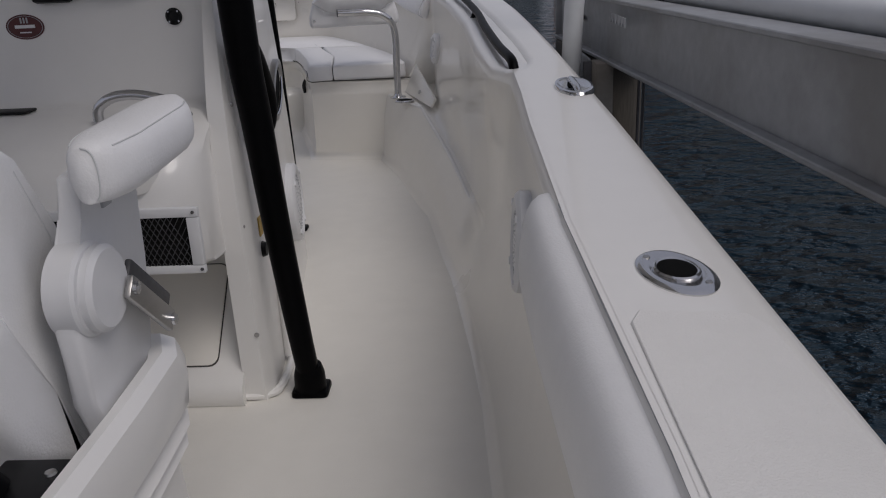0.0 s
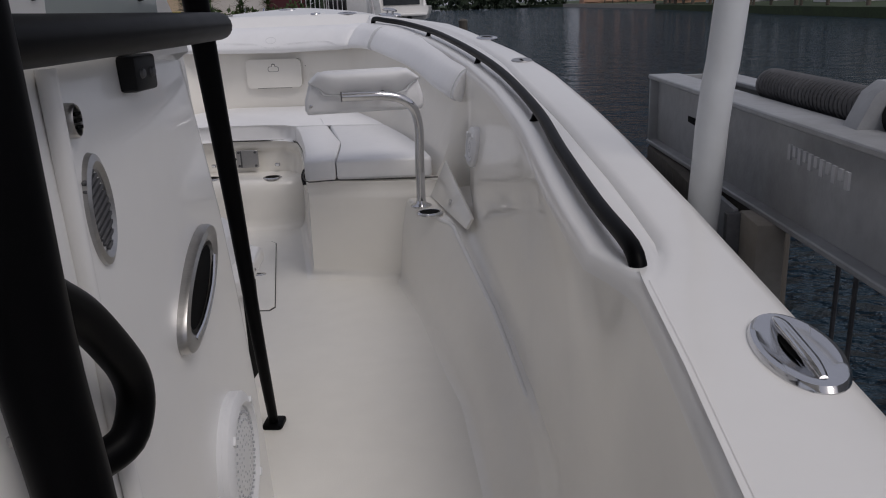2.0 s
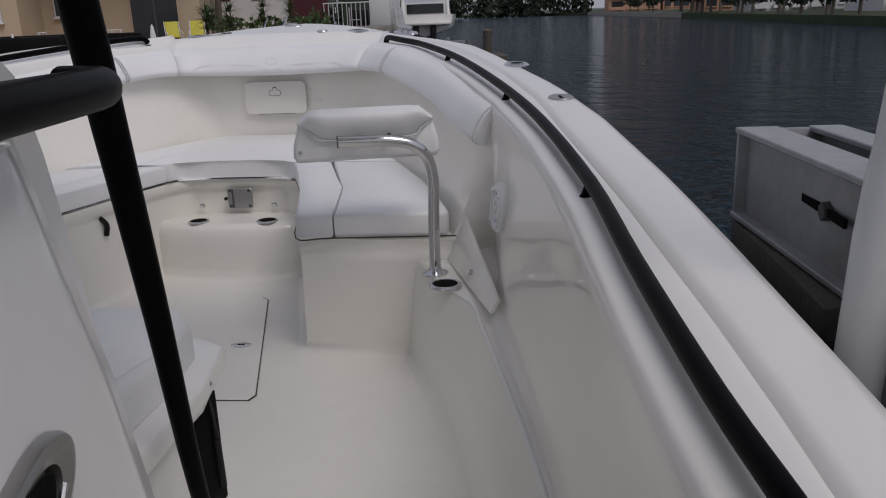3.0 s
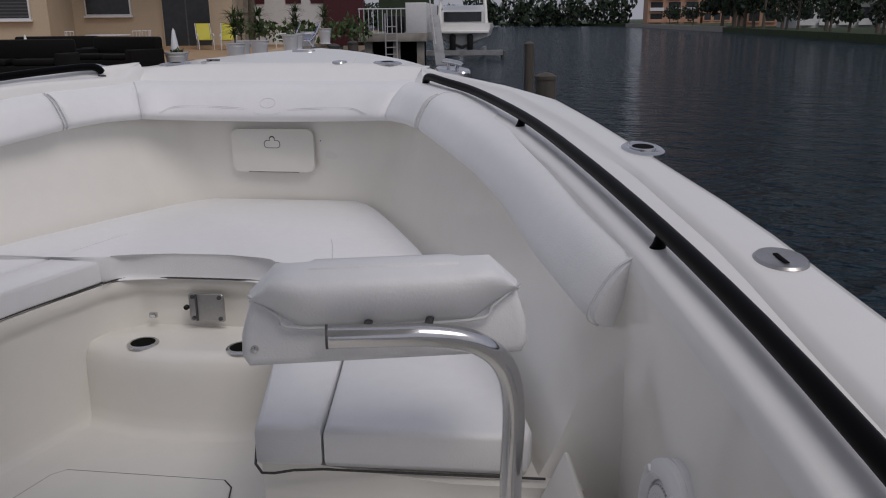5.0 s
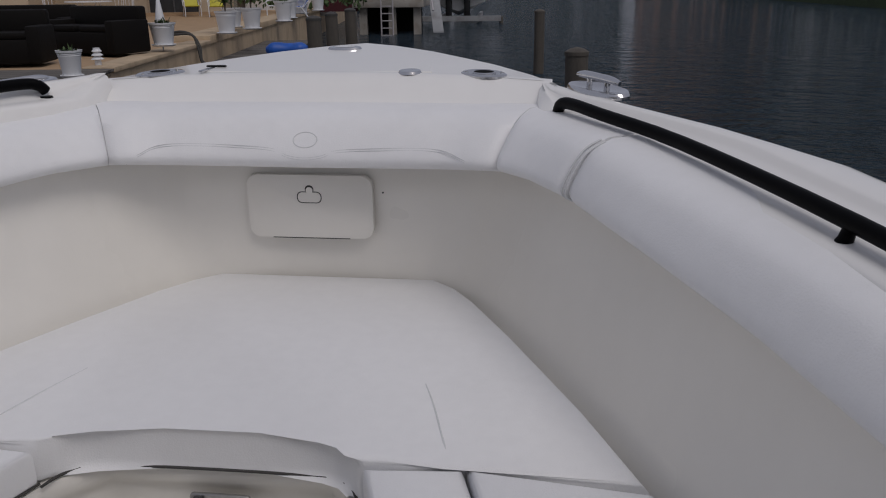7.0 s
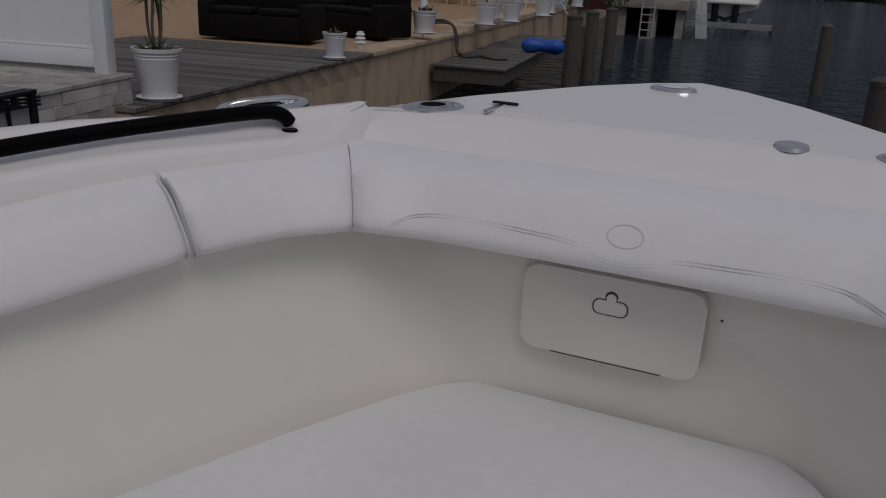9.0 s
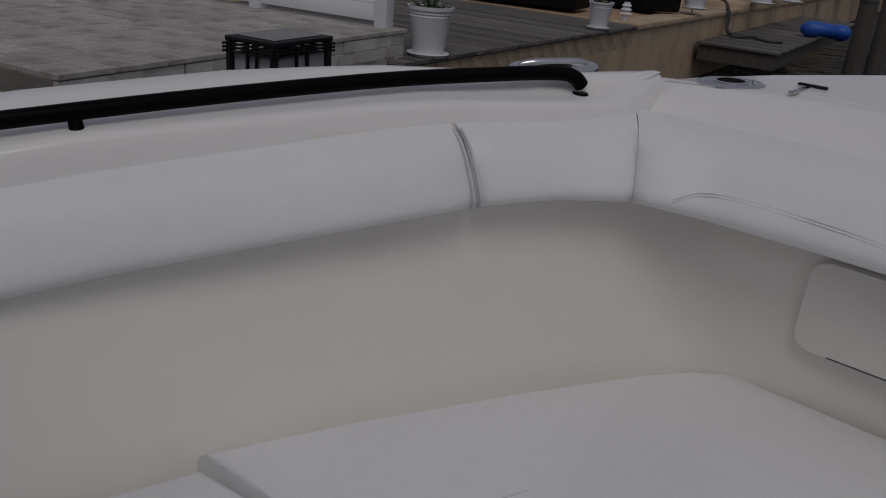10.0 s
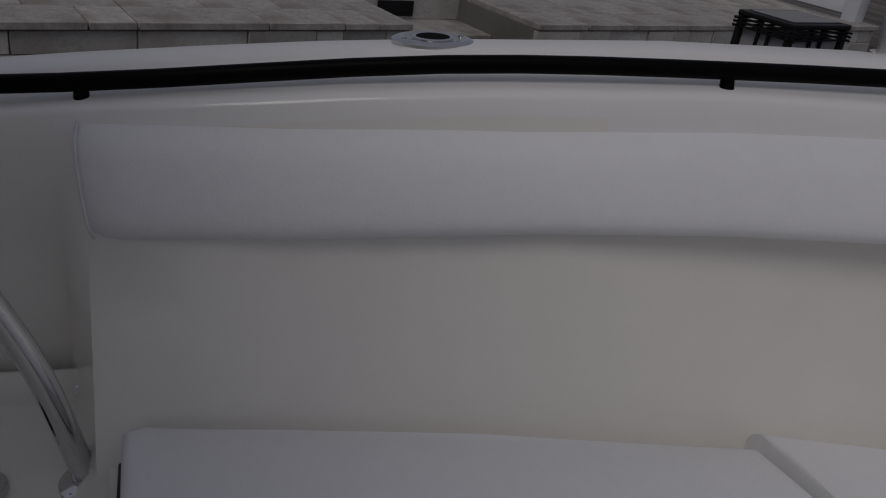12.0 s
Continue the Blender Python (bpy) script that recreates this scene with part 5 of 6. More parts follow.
bmesh.ops.create_grid(bm, x_segments=2, y_segments=2, size=2500)
bmesh.ops.translate(bm, verts=bm.verts, vec=(0, 0, ZW))
tagged(part("water", bm, wm), "dark rippled canal water reaching far away", "water", kind="structure")

LAWN = surface("lawn", (0.03, 0.048, 0.016), 0.9, vary=0.4, scale=0.4, bump=0.6, bump_scale=20)
STUCCO = surface("cream_stucco", (0.50, 0.41, 0.30), 0.85, vary=0.07, scale=1.5, bump=0.4, bump_scale=60)
SALMON = surface("salmon_stucco", (0.50, 0.29, 0.20), 0.85, vary=0.08, scale=0.5)
WHITEWALL = surface("white_stucco", (0.66, 0.66, 0.66), 0.8, vary=0.06, scale=0.8)
WINDOW = surface("dark_window", (0.03, 0.035, 0.04), 0.12, vary=0.3, scale=0.6)
SHUTTER = surface("maroon_shutter", (0.07, 0.012, 0.018), 0.5)
TAN = surface("tan_seawall", (0.48, 0.37, 0.25), 0.85, vary=0.1, scale=2, bump=0.4, bump_scale=40, stain=(0.25, 0.19, 0.13), stain_amount=0.5, stretch=(1, 1, 0.5))
TERRA = surface("tan_paving", (0.40, 0.27, 0.16), 0.85, vary=0.15, scale=3)
STONE = surface("split_stone", (0.47, 0.455, 0.43), 0.85, vary=0.2, scale=9, bump=0.9, bump_scale=45, piece=0.25, stain=(0.22, 0.18, 0.14), stain_amount=0.4)
TILE = surface("travertine_tile", (0.40, 0.375, 0.35), 0.75, vary=0.36, scale=5, bump=0.5, bump_scale=60, piece=0.14, stain=(0.17, 0.145, 0.125), stain_amount=0.75, stain_scale=3.5)
BOARD = surface("grey_deck_board", (0.115, 0.105, 0.095), 0.85, vary=0.5, scale=3, bump=0.7, bump_scale=40, piece=0.5, stretch=(0.6, 9, 1))
POT = surface("white_pot", (0.70, 0.71, 0.73), 0.4, vary=0.04)
SOIL = surface("dark_soil", (0.03, 0.022, 0.016), 0.95)
LEAF = surface("green_leaf", (0.055, 0.095, 0.03), 0.55, vary=0.3, scale=8, piece=0.35)
DARKLEAF = surface("dark_foliage", (0.022, 0.038, 0.018), 0.7, vary=0.4, scale=3, piece=0.4)
WICKER = surface("dark_wicker", (0.006, 0.005, 0.0045), 0.7, vary=0.3, scale=30, bump=0.5, bump_scale=80, spec=0.15)
FENCEW = surface("white_vinyl_fence", (0.74, 0.76, 0.79), 0.45, vary=0.02)
BARK = surface("grey_bark", (0.12, 0.10, 0.08), 0.9, vary=0.3, scale=6, bump=0.8, bump_scale=25)
BLUE = surface("blue_tarp", (0.01, 0.09, 0.42), 0.45, vary=0.2, scale=8, bump=0.8, bump_scale=14)
YELLOW = surface("yellow_sling", (0.55, 0.50, 0.05), 0.6)

# ---- raised terrace on the dock side ----
T = Matrix.Translation((-4.12, 6.01, 0)) @ Matrix.Rotation(radians(13.0), 4, "Z")   # y along its edge, -x inland
ZT = 0.5
ter = thing("terrace", "raised travertine terrace with split stone face and steps", "terrace", kind="structure", at=T)
slot0, slot1 = 0.0, 0.86
bm = box(-9, -0.03, -9, slot0, -0.2, ZT - 0.035)
box(-9, -0.03, slot1, 4.52, -0.2, ZT - 0.035, bm=bm)
box(-9, -0.82, slot0, slot1, -0.2, ZT - 0.035, bm=bm)
part("core", bm, CONC, ter)
part("cheek", box(-0.81, -0.03, slot1, slot1 + 0.02, -0.2, ZT - 0.036), surface("grey_render", (0.45, 0.44, 0.41), 0.8, vary=0.08), ter)
for x0, x1, z in ((-0.80, -0.40, ZT - 0.17), (-0.42, -0.05, ZT - 0.34)):
    part("tread", box(x0, x1, slot0 + 0.002, slot1 - 0.005, z - 0.04, z, 0.006), TILE, ter)
    part("riser", box(x0 - 0.015, x0 + 0.004, slot0 + 0.002, slot1 - 0.005, z + 0.002, z + 0.128), STONE, ter)
    part("step_light", box(x0 + 0.004, x0 + 0.014, 0.24, 0.50, z + 0.02, z + 0.115, 0.003), BLACK, ter)
rnd = random.Random(4)
# paving tiles in mixed sizes, cap edge first
tile_cache = {}
def tile_piece(parent, x0, x1, y0, y1, z0, z1, material, name="tile"):
    key = (name, round(x1 - x0, 2), round(y1 - y0, 2), round(z1 - z0, 3), material.name)
    if key not in tile_cache:
        bm = box(-(x1 - x0) / 2, (x1 - x0) / 2, -(y1 - y0) / 2, (y1 - y0) / 2, 0, z1 - z0, 0.004, 1)
        o = part(name, bm, material, parent)
        tile_cache[key] = o.data
    else:
        o = new(name, tile_cache[key])
        o.parent = parent
    o.location = ((x0 + x1) / 2, (y0 + y1) / 2, z0)
    return o


def pave(xa, xb, ya, yb):
    x = xb
    while x > xa + 0.01:
        d = rnd.choice((0.2, 0.3, 0.4)) if x < xb - 0.01 else 0.3
        d = min(d, x - xa)
        y = ya
        while y < yb - 0.01:
            w = rnd.choice((0.2, 0.4, 0.4, 0.6))
            w = min(w, yb - y)
            tile_piece(ter, x - d + 0.002, x - 0.002, y + 0.002, y + w - 0.002, ZT - 0.035, ZT + rnd.uniform(-0.0015, 0.0015), TILE)
            y += w
        x -= d


pave(-2.4, 0.02, -2.6, slot0)
pave(-2.4, -0.80, slot0, slot1)
pave(-2.4, 0.02, slot1, 4.55)
part("far_paving", box(-9, -2.4, -9, 4.55, ZT - 0.03, ZT), TILE, ter)
part("far_paving", box(-2.4, 0.02, -9, -2.6, ZT - 0.03, ZT), TILE, ter)
# split stone courses on the face
for ya, yb, face in ((-2.6, slot0, 0), (slot1, 4.52, 0)):
    z = -0.02
    while z < ZT - 0.05:
        hgt = rnd.choice((0.05, 0.08, 0.1))
        hgt = min(hgt, ZT - 0.037 - z)
        y = ya
        while y < yb - 0.02:
            w = min(rnd.choice((0.15, 0.25, 0.35, 0.5)), yb - y)
            px = rnd.choice((0.0, 0.006, 0.012))
            tile_piece(ter, -0.04 + px, 0.0 + px, y + 0.002, y + w - 0.002, z + 0.001, z + hgt - 0.001, STONE, "stone")
            y += w
        z += hgt
z = -0.02
while z < ZT - 0.05:
    hgt = min(rnd.choice((0.05, 0.08, 0.1)), ZT - 0.037 - z)
    x = -3.0
    while x < -0.05:
        w = min(rnd.choice((0.25, 0.35, 0.5)), -0.02 - x)
        tile_piece(ter, x + 0.002, x + w - 0.002, 4.51 + rnd.choice((0, 0.008)), 4.55, z + 0.001, z + hgt - 0.001, STONE, "stone")
        x += w
    z += hgt

# white vinyl fence from the terrace corner inland
fn = thing("fence", "white vinyl panel fence standing on the stone terrace", "fence", at=T)
for k in range(4):
    x = -0.16 - k * 1.48
    part("post", box(x - 0.065, x + 0.065, 4.340, 4.470, ZT, ZT + 1.9, 0.006), FENCEW, fn)
    part("bottom_rail", box(x - 1.42, x - 0.065, 4.380, 4.430, ZT + 0.05, ZT + 0.20, 0.006), FENCEW, fn)
    part("panel", box(x - 1.42, x - 0.065, 4.395, 4.415, ZT + 0.2, ZT + 1.8), FENCEW, fn)
    part("rib", box(x - 1.42, x - 0.065, 4.383, 4.396, ZT + 0.20, ZT + 0.225, 0.004), FENCEW, fn)

# lower timber landing between boat and terrace
ld = thing("boat_landing", "grey weathered timber landing between boat and terrace", "dock", at=T)
part("frame", box(0.02, 1.22, -4, 4.4, -0.35, -0.06), WOOD, ld)
y = -2.0
while y < 4.4:
    tile_piece(ld, 0.03, 1.25 if y < 0 else 1.85, y, y + 0.135, -0.06, -0.02, BOARD, "plank")
    y += 0.142
part("far_planks", box(0.03, 1.25, -4, -2.0, -0.06, -0.02), BOARD, ld)

# lantern by the landing
th = thing("dock_lantern", "black slatted metal lantern with frosted panes on a post", "lantern", at=Matrix.Translation((-2.62, 7.07, 0.025)) @ Matrix.Rotation(radians(13.5), 4, "Z") @ Matrix.Diagonal((0.95, 1.2, 1, 1)))
part("post", box(-0.08, 0.08, -0.08, 0.08, -0.02, 0.60, 0.006), WICKER, th)
part("floor_plate", box(-0.13, 0.13, -0.16, 0.16, 0.60, 0.615, 0.004), BLACK, th)
part("roof_frame", box(-0.135, 0.135, -0.165, 0.165, 0.905, 0.925, 0.004), BLACK, th)
part("roof_glass", box(-0.105, 0.105, -0.135, 0.135, 0.925, 0.929), surface("smoked_glass", (0.05, 0.055, 0.06), 0.15), th)
FROST = surface("frosted_pane", (0.42, 0.40, 0.42), 0.5)
for sx in (-1, 1):
    for sy in (-1, 1):
        part("corner_post", box(sx * 0.12 - 0.012, sx * 0.12 + 0.012, sy * 0.15 - 0.012, sy * 0.15 + 0.012, 0.6, 0.91, 0.002), BLACK, th)
for sy in (-1, 1):
    part("pane", box(-0.105, 0.105, sy * 0.138 - 0.002, sy * 0.138 + 0.002, 0.62, 0.86), FROST, th)
    for z in (0.895, 0.880, 0.865):
        part("slat", box(-0.15, 0.15, sy * 0.158 - 0.004, sy * 0.158 + 0.004, z - 0.004, z + 0.003), BLACK, th)
    for x in (-0.025, 0.025):
        part("bar", box(x - 0.005, x + 0.005, sy * 0.15 - 0.005, sy * 0.15 + 0.005, 0.62, 0.90), BLACK, th)
for sx in (-1, 1):
    part("pane", box(sx * 0.108 - 0.002, sx * 0.108 + 0.002, -0.135, 0.135, 0.62, 0.86), FROST, th)
    for z in (0.895, 0.880, 0.865):
        part("slat", box(sx * 0.128 - 0.004, sx * 0.128 + 0.004, -0.18, 0.18, z - 0.004, z + 0.003), BLACK, th)
    for y in (-0.03, 0.03):
        part("bar", box(sx * 0.12 - 0.005, sx * 0.12 + 0.005, y - 0.005, y + 0.005, 0.62, 0.90), BLACK, th)

# ---- seawall, timber deck and far quay along the left shore ----
S = Matrix.Translation((-5.22, 12.05, 0)) @ Matrix.Rotation(radians(9.0), 4, "Z")     # y along the wall, -x inland
ZQ = 0.25
sw = thing("seawall", "tan painted concrete seawall with capping", "seawall", kind="structure", at=S)
part("wall", box(-0.35, 0.0, -1.9, 60, ZW - 0.5, ZQ - 0.06), TAN, sw)
part("cap", box(-0.45, 0.05, 4.05, 10.2, ZQ - 0.06, ZQ + 0.02, 0.012), TAN, sw)
part("cap", box(-0.75, 0.05, 10.2, 60, ZQ - 0.06, ZQ + 0.12, 0.012), TAN, sw)
dk = thing("timber_deck", "weathered grey timber deck beside the terrace", "deck", at=S)
y = -1.9
while y < 4.0:
    tile_piece(dk, -4.0, 0.04, y, y + 0.128, ZQ - 0.04, ZQ, BOARD, "plank")
    y += 0.142
part("joist", box(-4.0, 0.0, -1.9, 4.0, ZQ - 0.3, ZQ - 0.045), WOOD, dk)
gr = part("ground", box(-60, -0.4, 4.02, 90, -0.6, ZQ - 0.005), TERRA)
gr.matrix_world = S
tagged(gr, "tan paved quay ground by the house", "ground", kind="structure")
g2 = part("ground", box(-60, -4.0, -20, 4.02, -0.6, ZQ - 0.01), TERRA)
g2.matrix_world = S
tagged(g2, "tan paved ground behind the timber deck", "ground", kind="structure")

# low dock with its pilings past the bow
dk2 = thing("low_dock", "grey timber finger dock beyond the bow", "dock", at=S)
y = 7.2
while y < 17:
    tile_piece(dk2, 0.06, 1.5, y, y + 0.18, -0.23, -0.19, BOARD, "plank")
    y += 0.19
part("beam", box(0.1, 1.45, 7.25, 17, -0.5, -0.235), WOOD, dk2)


def piling(x, y, top, r=0.12, label="dark weathered round wooden piling in water", cap=False):
    th = thing("piling", label, "piling", "pilings")
    part("shaft", tube([(x, y, ZW - 1.2), (x + 0.01, y, (top + ZW) / 2), (x, y, top)], [r * 1.06, r, r * 0.96], 18, 2), WOOD, th)
    part("cap", lathe([(r * 1.04, 0), (r * 1.04, 0.05), (r * 0.6, 0.09), (0.005, 0.11)], 18, m=Matrix.Translation((x, y, top - 0.03))), RUBBER if cap else WOOD, th)


piling(0.50, 26.5, 0.68, 0.135)
piling(1.094, 15.7, 0.50, 0.16)
piling(-4.45, 22.4, 0.70, 0.17, cap=True)
piling(-4.72, 25.0, 0.70, 0.16, cap=True)
piling(-4.98, 28.2, 0.70, 0.17, cap=True)

# blue tarpaulin roll, hose, vent cap
th = thing("tarpaulin_roll", "crumpled blue tarpaulin roll lying on the dock", "tarpaulin")
secs = []
for i in range(15):
    u = i / 14
    r = 0.17 * (0.5 + 0.5 * min(1, min(u, 1 - u) / 0.12)) * (1 + 0.1 * math.sin(9 * u))
    secs.append([(-5.85 + 0.95 * u, 23.2 + 0.15 * u + r * math.cos(a), -0.02 + r * 0.9 * math.sin(a) * (1 + 0.08 * math.sin(3 * a + 7 * u))) for a in [2 * math.pi * k / 16 for k in range(16)]])
part("roll", loft(secs, closed=True, caps=True), BLUE, th)
th = thing("water_hose", "dark hose hanging over the seawall", "hose")
hp = [S @ Vector(p) for p in ((-0.8, 9.4, 0.3), (-0.45, 9.3, 0.50), (-0.1, 9.2, 0.45), (0.08, 9.1, 0.2), (0.12, 9.0, -0.08), (0.35, 8.85, -0.15), (0.6, 9.0, -0.15), (0.8, 8.8, -0.15), (1.0, 8.7, -0.16), (1.2, 8.9, -0.16))]
part("coil", tube(hp, 0.028, 10), RUBBER, th)
hp2 = [S @ Vector(p) for p in ((-0.5, 9.1, 0.45), (-0.05, 9.0, 0.46), (0.07, 8.95, 0.2), (0.15, 8.9, -0.12), (0.3, 9.1, -0.15), (0.5, 8.8, -0.15), (0.3, 8.6, -0.15))]
part("second_coil", tube(hp2, 0.025, 10), RUBBER, th)
th = thing("vent_cap", "white tiered round vent cap on the quay", "vent cap", at=Matrix.Translation((-6.25, 16.4, ZQ)))
for k in range(3):
    part("tier", lathe([(0.07, 0), (0.10 - 0.012 * k, 0.01), (0.04, 0.055)], 20, m=Matrix.Translation((0, 0, 0.10 + 0.06 * k))), POT, th)
part("stem", lathe([(0.05, 0), (0.05, 0.28), (0.001, 0.285)], 16), POT, th)


# ---- planters ----
def leaf_blade(bm, p, way, length, width, bend, seg=4):
    side = Vector((-way.y, way.x, 0))
    side = side.normalized() if side.length > 0.01 else Vector((1, 0, 0))
    rows = []
    for k in range(seg + 1):
        u = k / seg
        c = Vector(p) + Vector(way) * length * u + Vector((0, 0, -bend * length * u * u))
        w = width * (1 - u) ** 0.6 * 0.5 + 0.001
        rows.append((bm.verts.new(c - side * w), bm.verts.new(c + Vector((0, 0, -w * 0.3))), bm.verts.new(c + side * w)))
    for a_, b_ in zip(rows, rows[1:]):
        bm.faces.new((a_[0], a_[1], b_[1], b_[0]))
        bm.faces.new((a_[1], a_[2], b_[2], b_[1]))


def planter(loc, r, h, plant, seed, label):
    rr = random.Random(seed)
    th = thing("planter", label, "potted plant", "white planters", at=Matrix.Translation(loc))
    part("pot", lathe([(r * 0.68, 0), (r * 0.9, h * 0.78), (r * 0.92, h * 0.80), (r * 0.9, h * 0.83), (r * 0.95, h * 0.86), (r * 0.93, h * 0.89), (r * 1.02, h * 0.93), (r * 1.04, h), (r * 0.95, h),
                      (r * 0.93, h * 0.9), (r * 0.1, h * 0.9)], 28), POT, th)
    part("saucer", lathe([(r * 0.8, 0.0), (r * 0.95, 0.03), (r * 0.9, 0.035), (r * 0.6, 0.02)], 24), POT, th)
    part("soil", lathe([(r * 0.93, h * 0.9), (r * 0.5, h * 0.95), (0.01, h * 0.96)], 20), SOIL, th)
    bm = bmesh.new()
    if plant in ("low", "spiky"):
        for k in range(70 if plant == "low" else 120):
            a = rr.uniform(0, 6.28)
            el = rr.uniform(0.2, 1.4)
            way = Vector((math.cos(a) * math.cos(el), math.sin(a) * math.cos(el), math.sin(el)))
            p = (rr.uniform(-.5, .5) * r, rr.uniform(-.5, .5) * r, h * 0.93) if plant == "low" else (rr.uniform(-.2, .2) * r, rr.uniform(-.2, .2) * r, h + rr.choice((0.25, 0.5, 0.8)) * r * 3)
            leaf_blade(bm, p, way, (rr.uniform(0.5, 1.0) if plant == "low" else rr.uniform(1.2, 2.2)) * r, 0.16 * r, rr.uniform(0.2, 0.7))
        if plant == "spiky":
            for k in range(3):
                a = k * 2.1
                part("stem", tube([(0, 0, h * 0.9), (0.12 * r * math.cos(a), 0.12 * r * math.sin(a), h + r), (0.35 * r * math.cos(a), 0.35 * r * math.sin(a), h + (1.2 + 0.7 * k) * r)], 0.05 * r, 8), BARK, th)
    tagged(part("foliage", bm, LEAF, th), kind="stuff")
    return th


pl = planter((-5.09, 10.70, ZQ), 0.215, 0.46, "low", 1, "white ribbed pot with small plant beside stone terrace")
rr = random.Random(9)
for k in range(4):
    a = k * 1.7
    part("stem", tube([(0.03 * math.cos(a), 0.03 * math.sin(a), 0.4), (0.07 * math.cos(a), 0.07 * math.sin(a), 0.65), (0.05 * math.cos(a + 0.6), 0.07 * math.sin(a + 0.6), 0.95)], 0.013, 8), BARK, pl)
bm = bmesh.new()
for k in range(90):
    a, el = rr.uniform(0, 6.28), rr.uniform(-0.2, 1.3)
    leaf_blade(bm, (rr.uniform(-.06, .06), rr.uniform(-.06, .06), 0.95 + rr.uniform(-.08, .12)), Vector((math.cos(a) * math.cos(el), math.sin(a) * math.cos(el), math.sin(el))), rr.uniform(0.2, 0.35), 0.025, 0.4)
tagged(part("crown", bm, LEAF, pl), kind="stuff")
bm = bmesh.new()
for k in range(26):
    a = rr.uniform(0, 6.28)
    lathe([(0.012, 0), (0.008, 0.008), (0.001, 0.01)], 6, m=Matrix.Translation((0.12 * math.cos(a) * rr.random(), 0.12 * math.sin(a) * rr.random(), 0.43 + rr.random() * 0.05)), bm=bm)
tagged(part("flowers", bm, POT, pl), kind="stuff")
for i, (x, y, r, h, kind) in enumerate(((-5.74, 14.80, 0.165, 0.36, "low"), (-6.38, 19.0, 0.24, 0.42, "low"), (-6.63, 22.8, 0.25, 0.5, "spiky"), (-6.70, 24.7, 0.26, 0.52, "spiky"),
                                        (-7.55, 25.6, 0.27, 0.5, "spiky"), (-7.2, 28.9, 0.28, 0.6, "low"), (-7.75, 31.2, 0.3, 0.6, "spiky"), (-8.6, 35.5, 0.3, 0.6, "low"), (-8.9, 39.0, 0.3, 0.7, "spiky"))):
    planter((x, y, ZQ + 0.01 if y < 16 else ZQ + 0.12), r, h, kind, 20 + i, "white plastic pot with green plant on the quay edge")

# folded white parasol-like statuary cone
th = thing("folded_parasol", "small folded white parasol standing on the quay", "parasol", at=Matrix.Translation((-6.45, 19.1, ZQ)))
part("cloth", lathe([(0.13, 0.25), (0.10, 0.5), (0.03, 0.95), (0.005, 1.0)], 12), POT, th)
part("pole", tube([(0, 0, 0), (0, 0, 0.3)], 0.015, 8), STEEL, th)

# dark wicker sofa group on the quay
for i, (x, y, rz) in enumerate(((-8.1, 16.4, 15), (-7.5, 18.6, -20), (-9.6, 19.8, 10))):
    sf = thing("wicker_sofa", "dark brown wicker outdoor sofa on the quay", "sofa", "wicker seats", at=Matrix.Translation((x, y, ZQ)) @ Matrix.Rotation(radians(rz), 4, "Z"))
    part("seat", box(-0.9, 0.9, -0.4, 0.4, 0.05, 0.42, 0.03), WICKER, sf)
    part("back", box(-0.9, 0.9, 0.25, 0.45, 0.4, 0.85, 0.05, m=None), WICKER, sf)
    for s in (-1, 1):
        part("arm", box(s * 0.85 - 0.1, s * 0.85 + 0.1, -0.42, 0.42, 0.05, 0.62, 0.04), WICKER, sf)
    for s in (-0.45, 0.45):
        part("cushion", box(s - 0.4, s + 0.4, -0.38, 0.22, 0.42, 0.53, 0.04), WICKER, sf)
lt = thing("table_lantern", "small white lantern on the wicker table", "lantern", at=Matrix.Translation((-8.9, 17.9, ZQ)))
part("table", box(-0.4, 0.4, -0.3, 0.3, 0.0, 0.45, 0.02), WICKER, lt)
part("body", box(-0.07, 0.07, -0.07, 0.07, 0.45, 0.75, 0.01), POT, lt)
part("glass", box(-0.072, 0.072, -0.045, 0.045, 0.5, 0.68), WINDOW, lt)
part("roof", lathe([(0.1, 0.75), (0.03, 0.83), (0.02, 0.9), (0.001, 0.92)], 4), POT, lt)


def sling_chair(x, y, rz, material, label):
    th = thing("lounge_chair", label, "lounge chair", "lounge chairs", at=Matrix.Translation((x, y, ZQ)) @ Matrix.Rotation(radians(rz), 4, "Z"))
    part("sling_seat", box(-0.28, 0.28, -0.3, 0.3, 0.40, 0.425, 0.01), material, th)
    part("sling_back", box(-0.28, 0.28, -0.015, 0.015, -0.4, 0.4, 0.01, m=pose(0, 0.5, 0.72, -28)), material, th)
    for s in (-1, 1):
        part("side_frame", tube([(s * 0.31, -0.32, 0.0), (s * 0.31, -0.28, 0.42), (s * 0.31, 0.3, 0.41), (s * 0.31, 0.68, 1.08)], 0.018, 8, 3), POT, th)
        part("rear_leg", tube([(s * 0.31, 0.45, 0.0), (s * 0.31, 0.15, 0.42)], 0.018, 8), POT, th)
        part("arm", tube([(s * 0.33, -0.3, 0.42), (s * 0.33, -0.3, 0.62), (s * 0.33, 0.45, 0.66)], 0.02, 8, 3), POT, th)


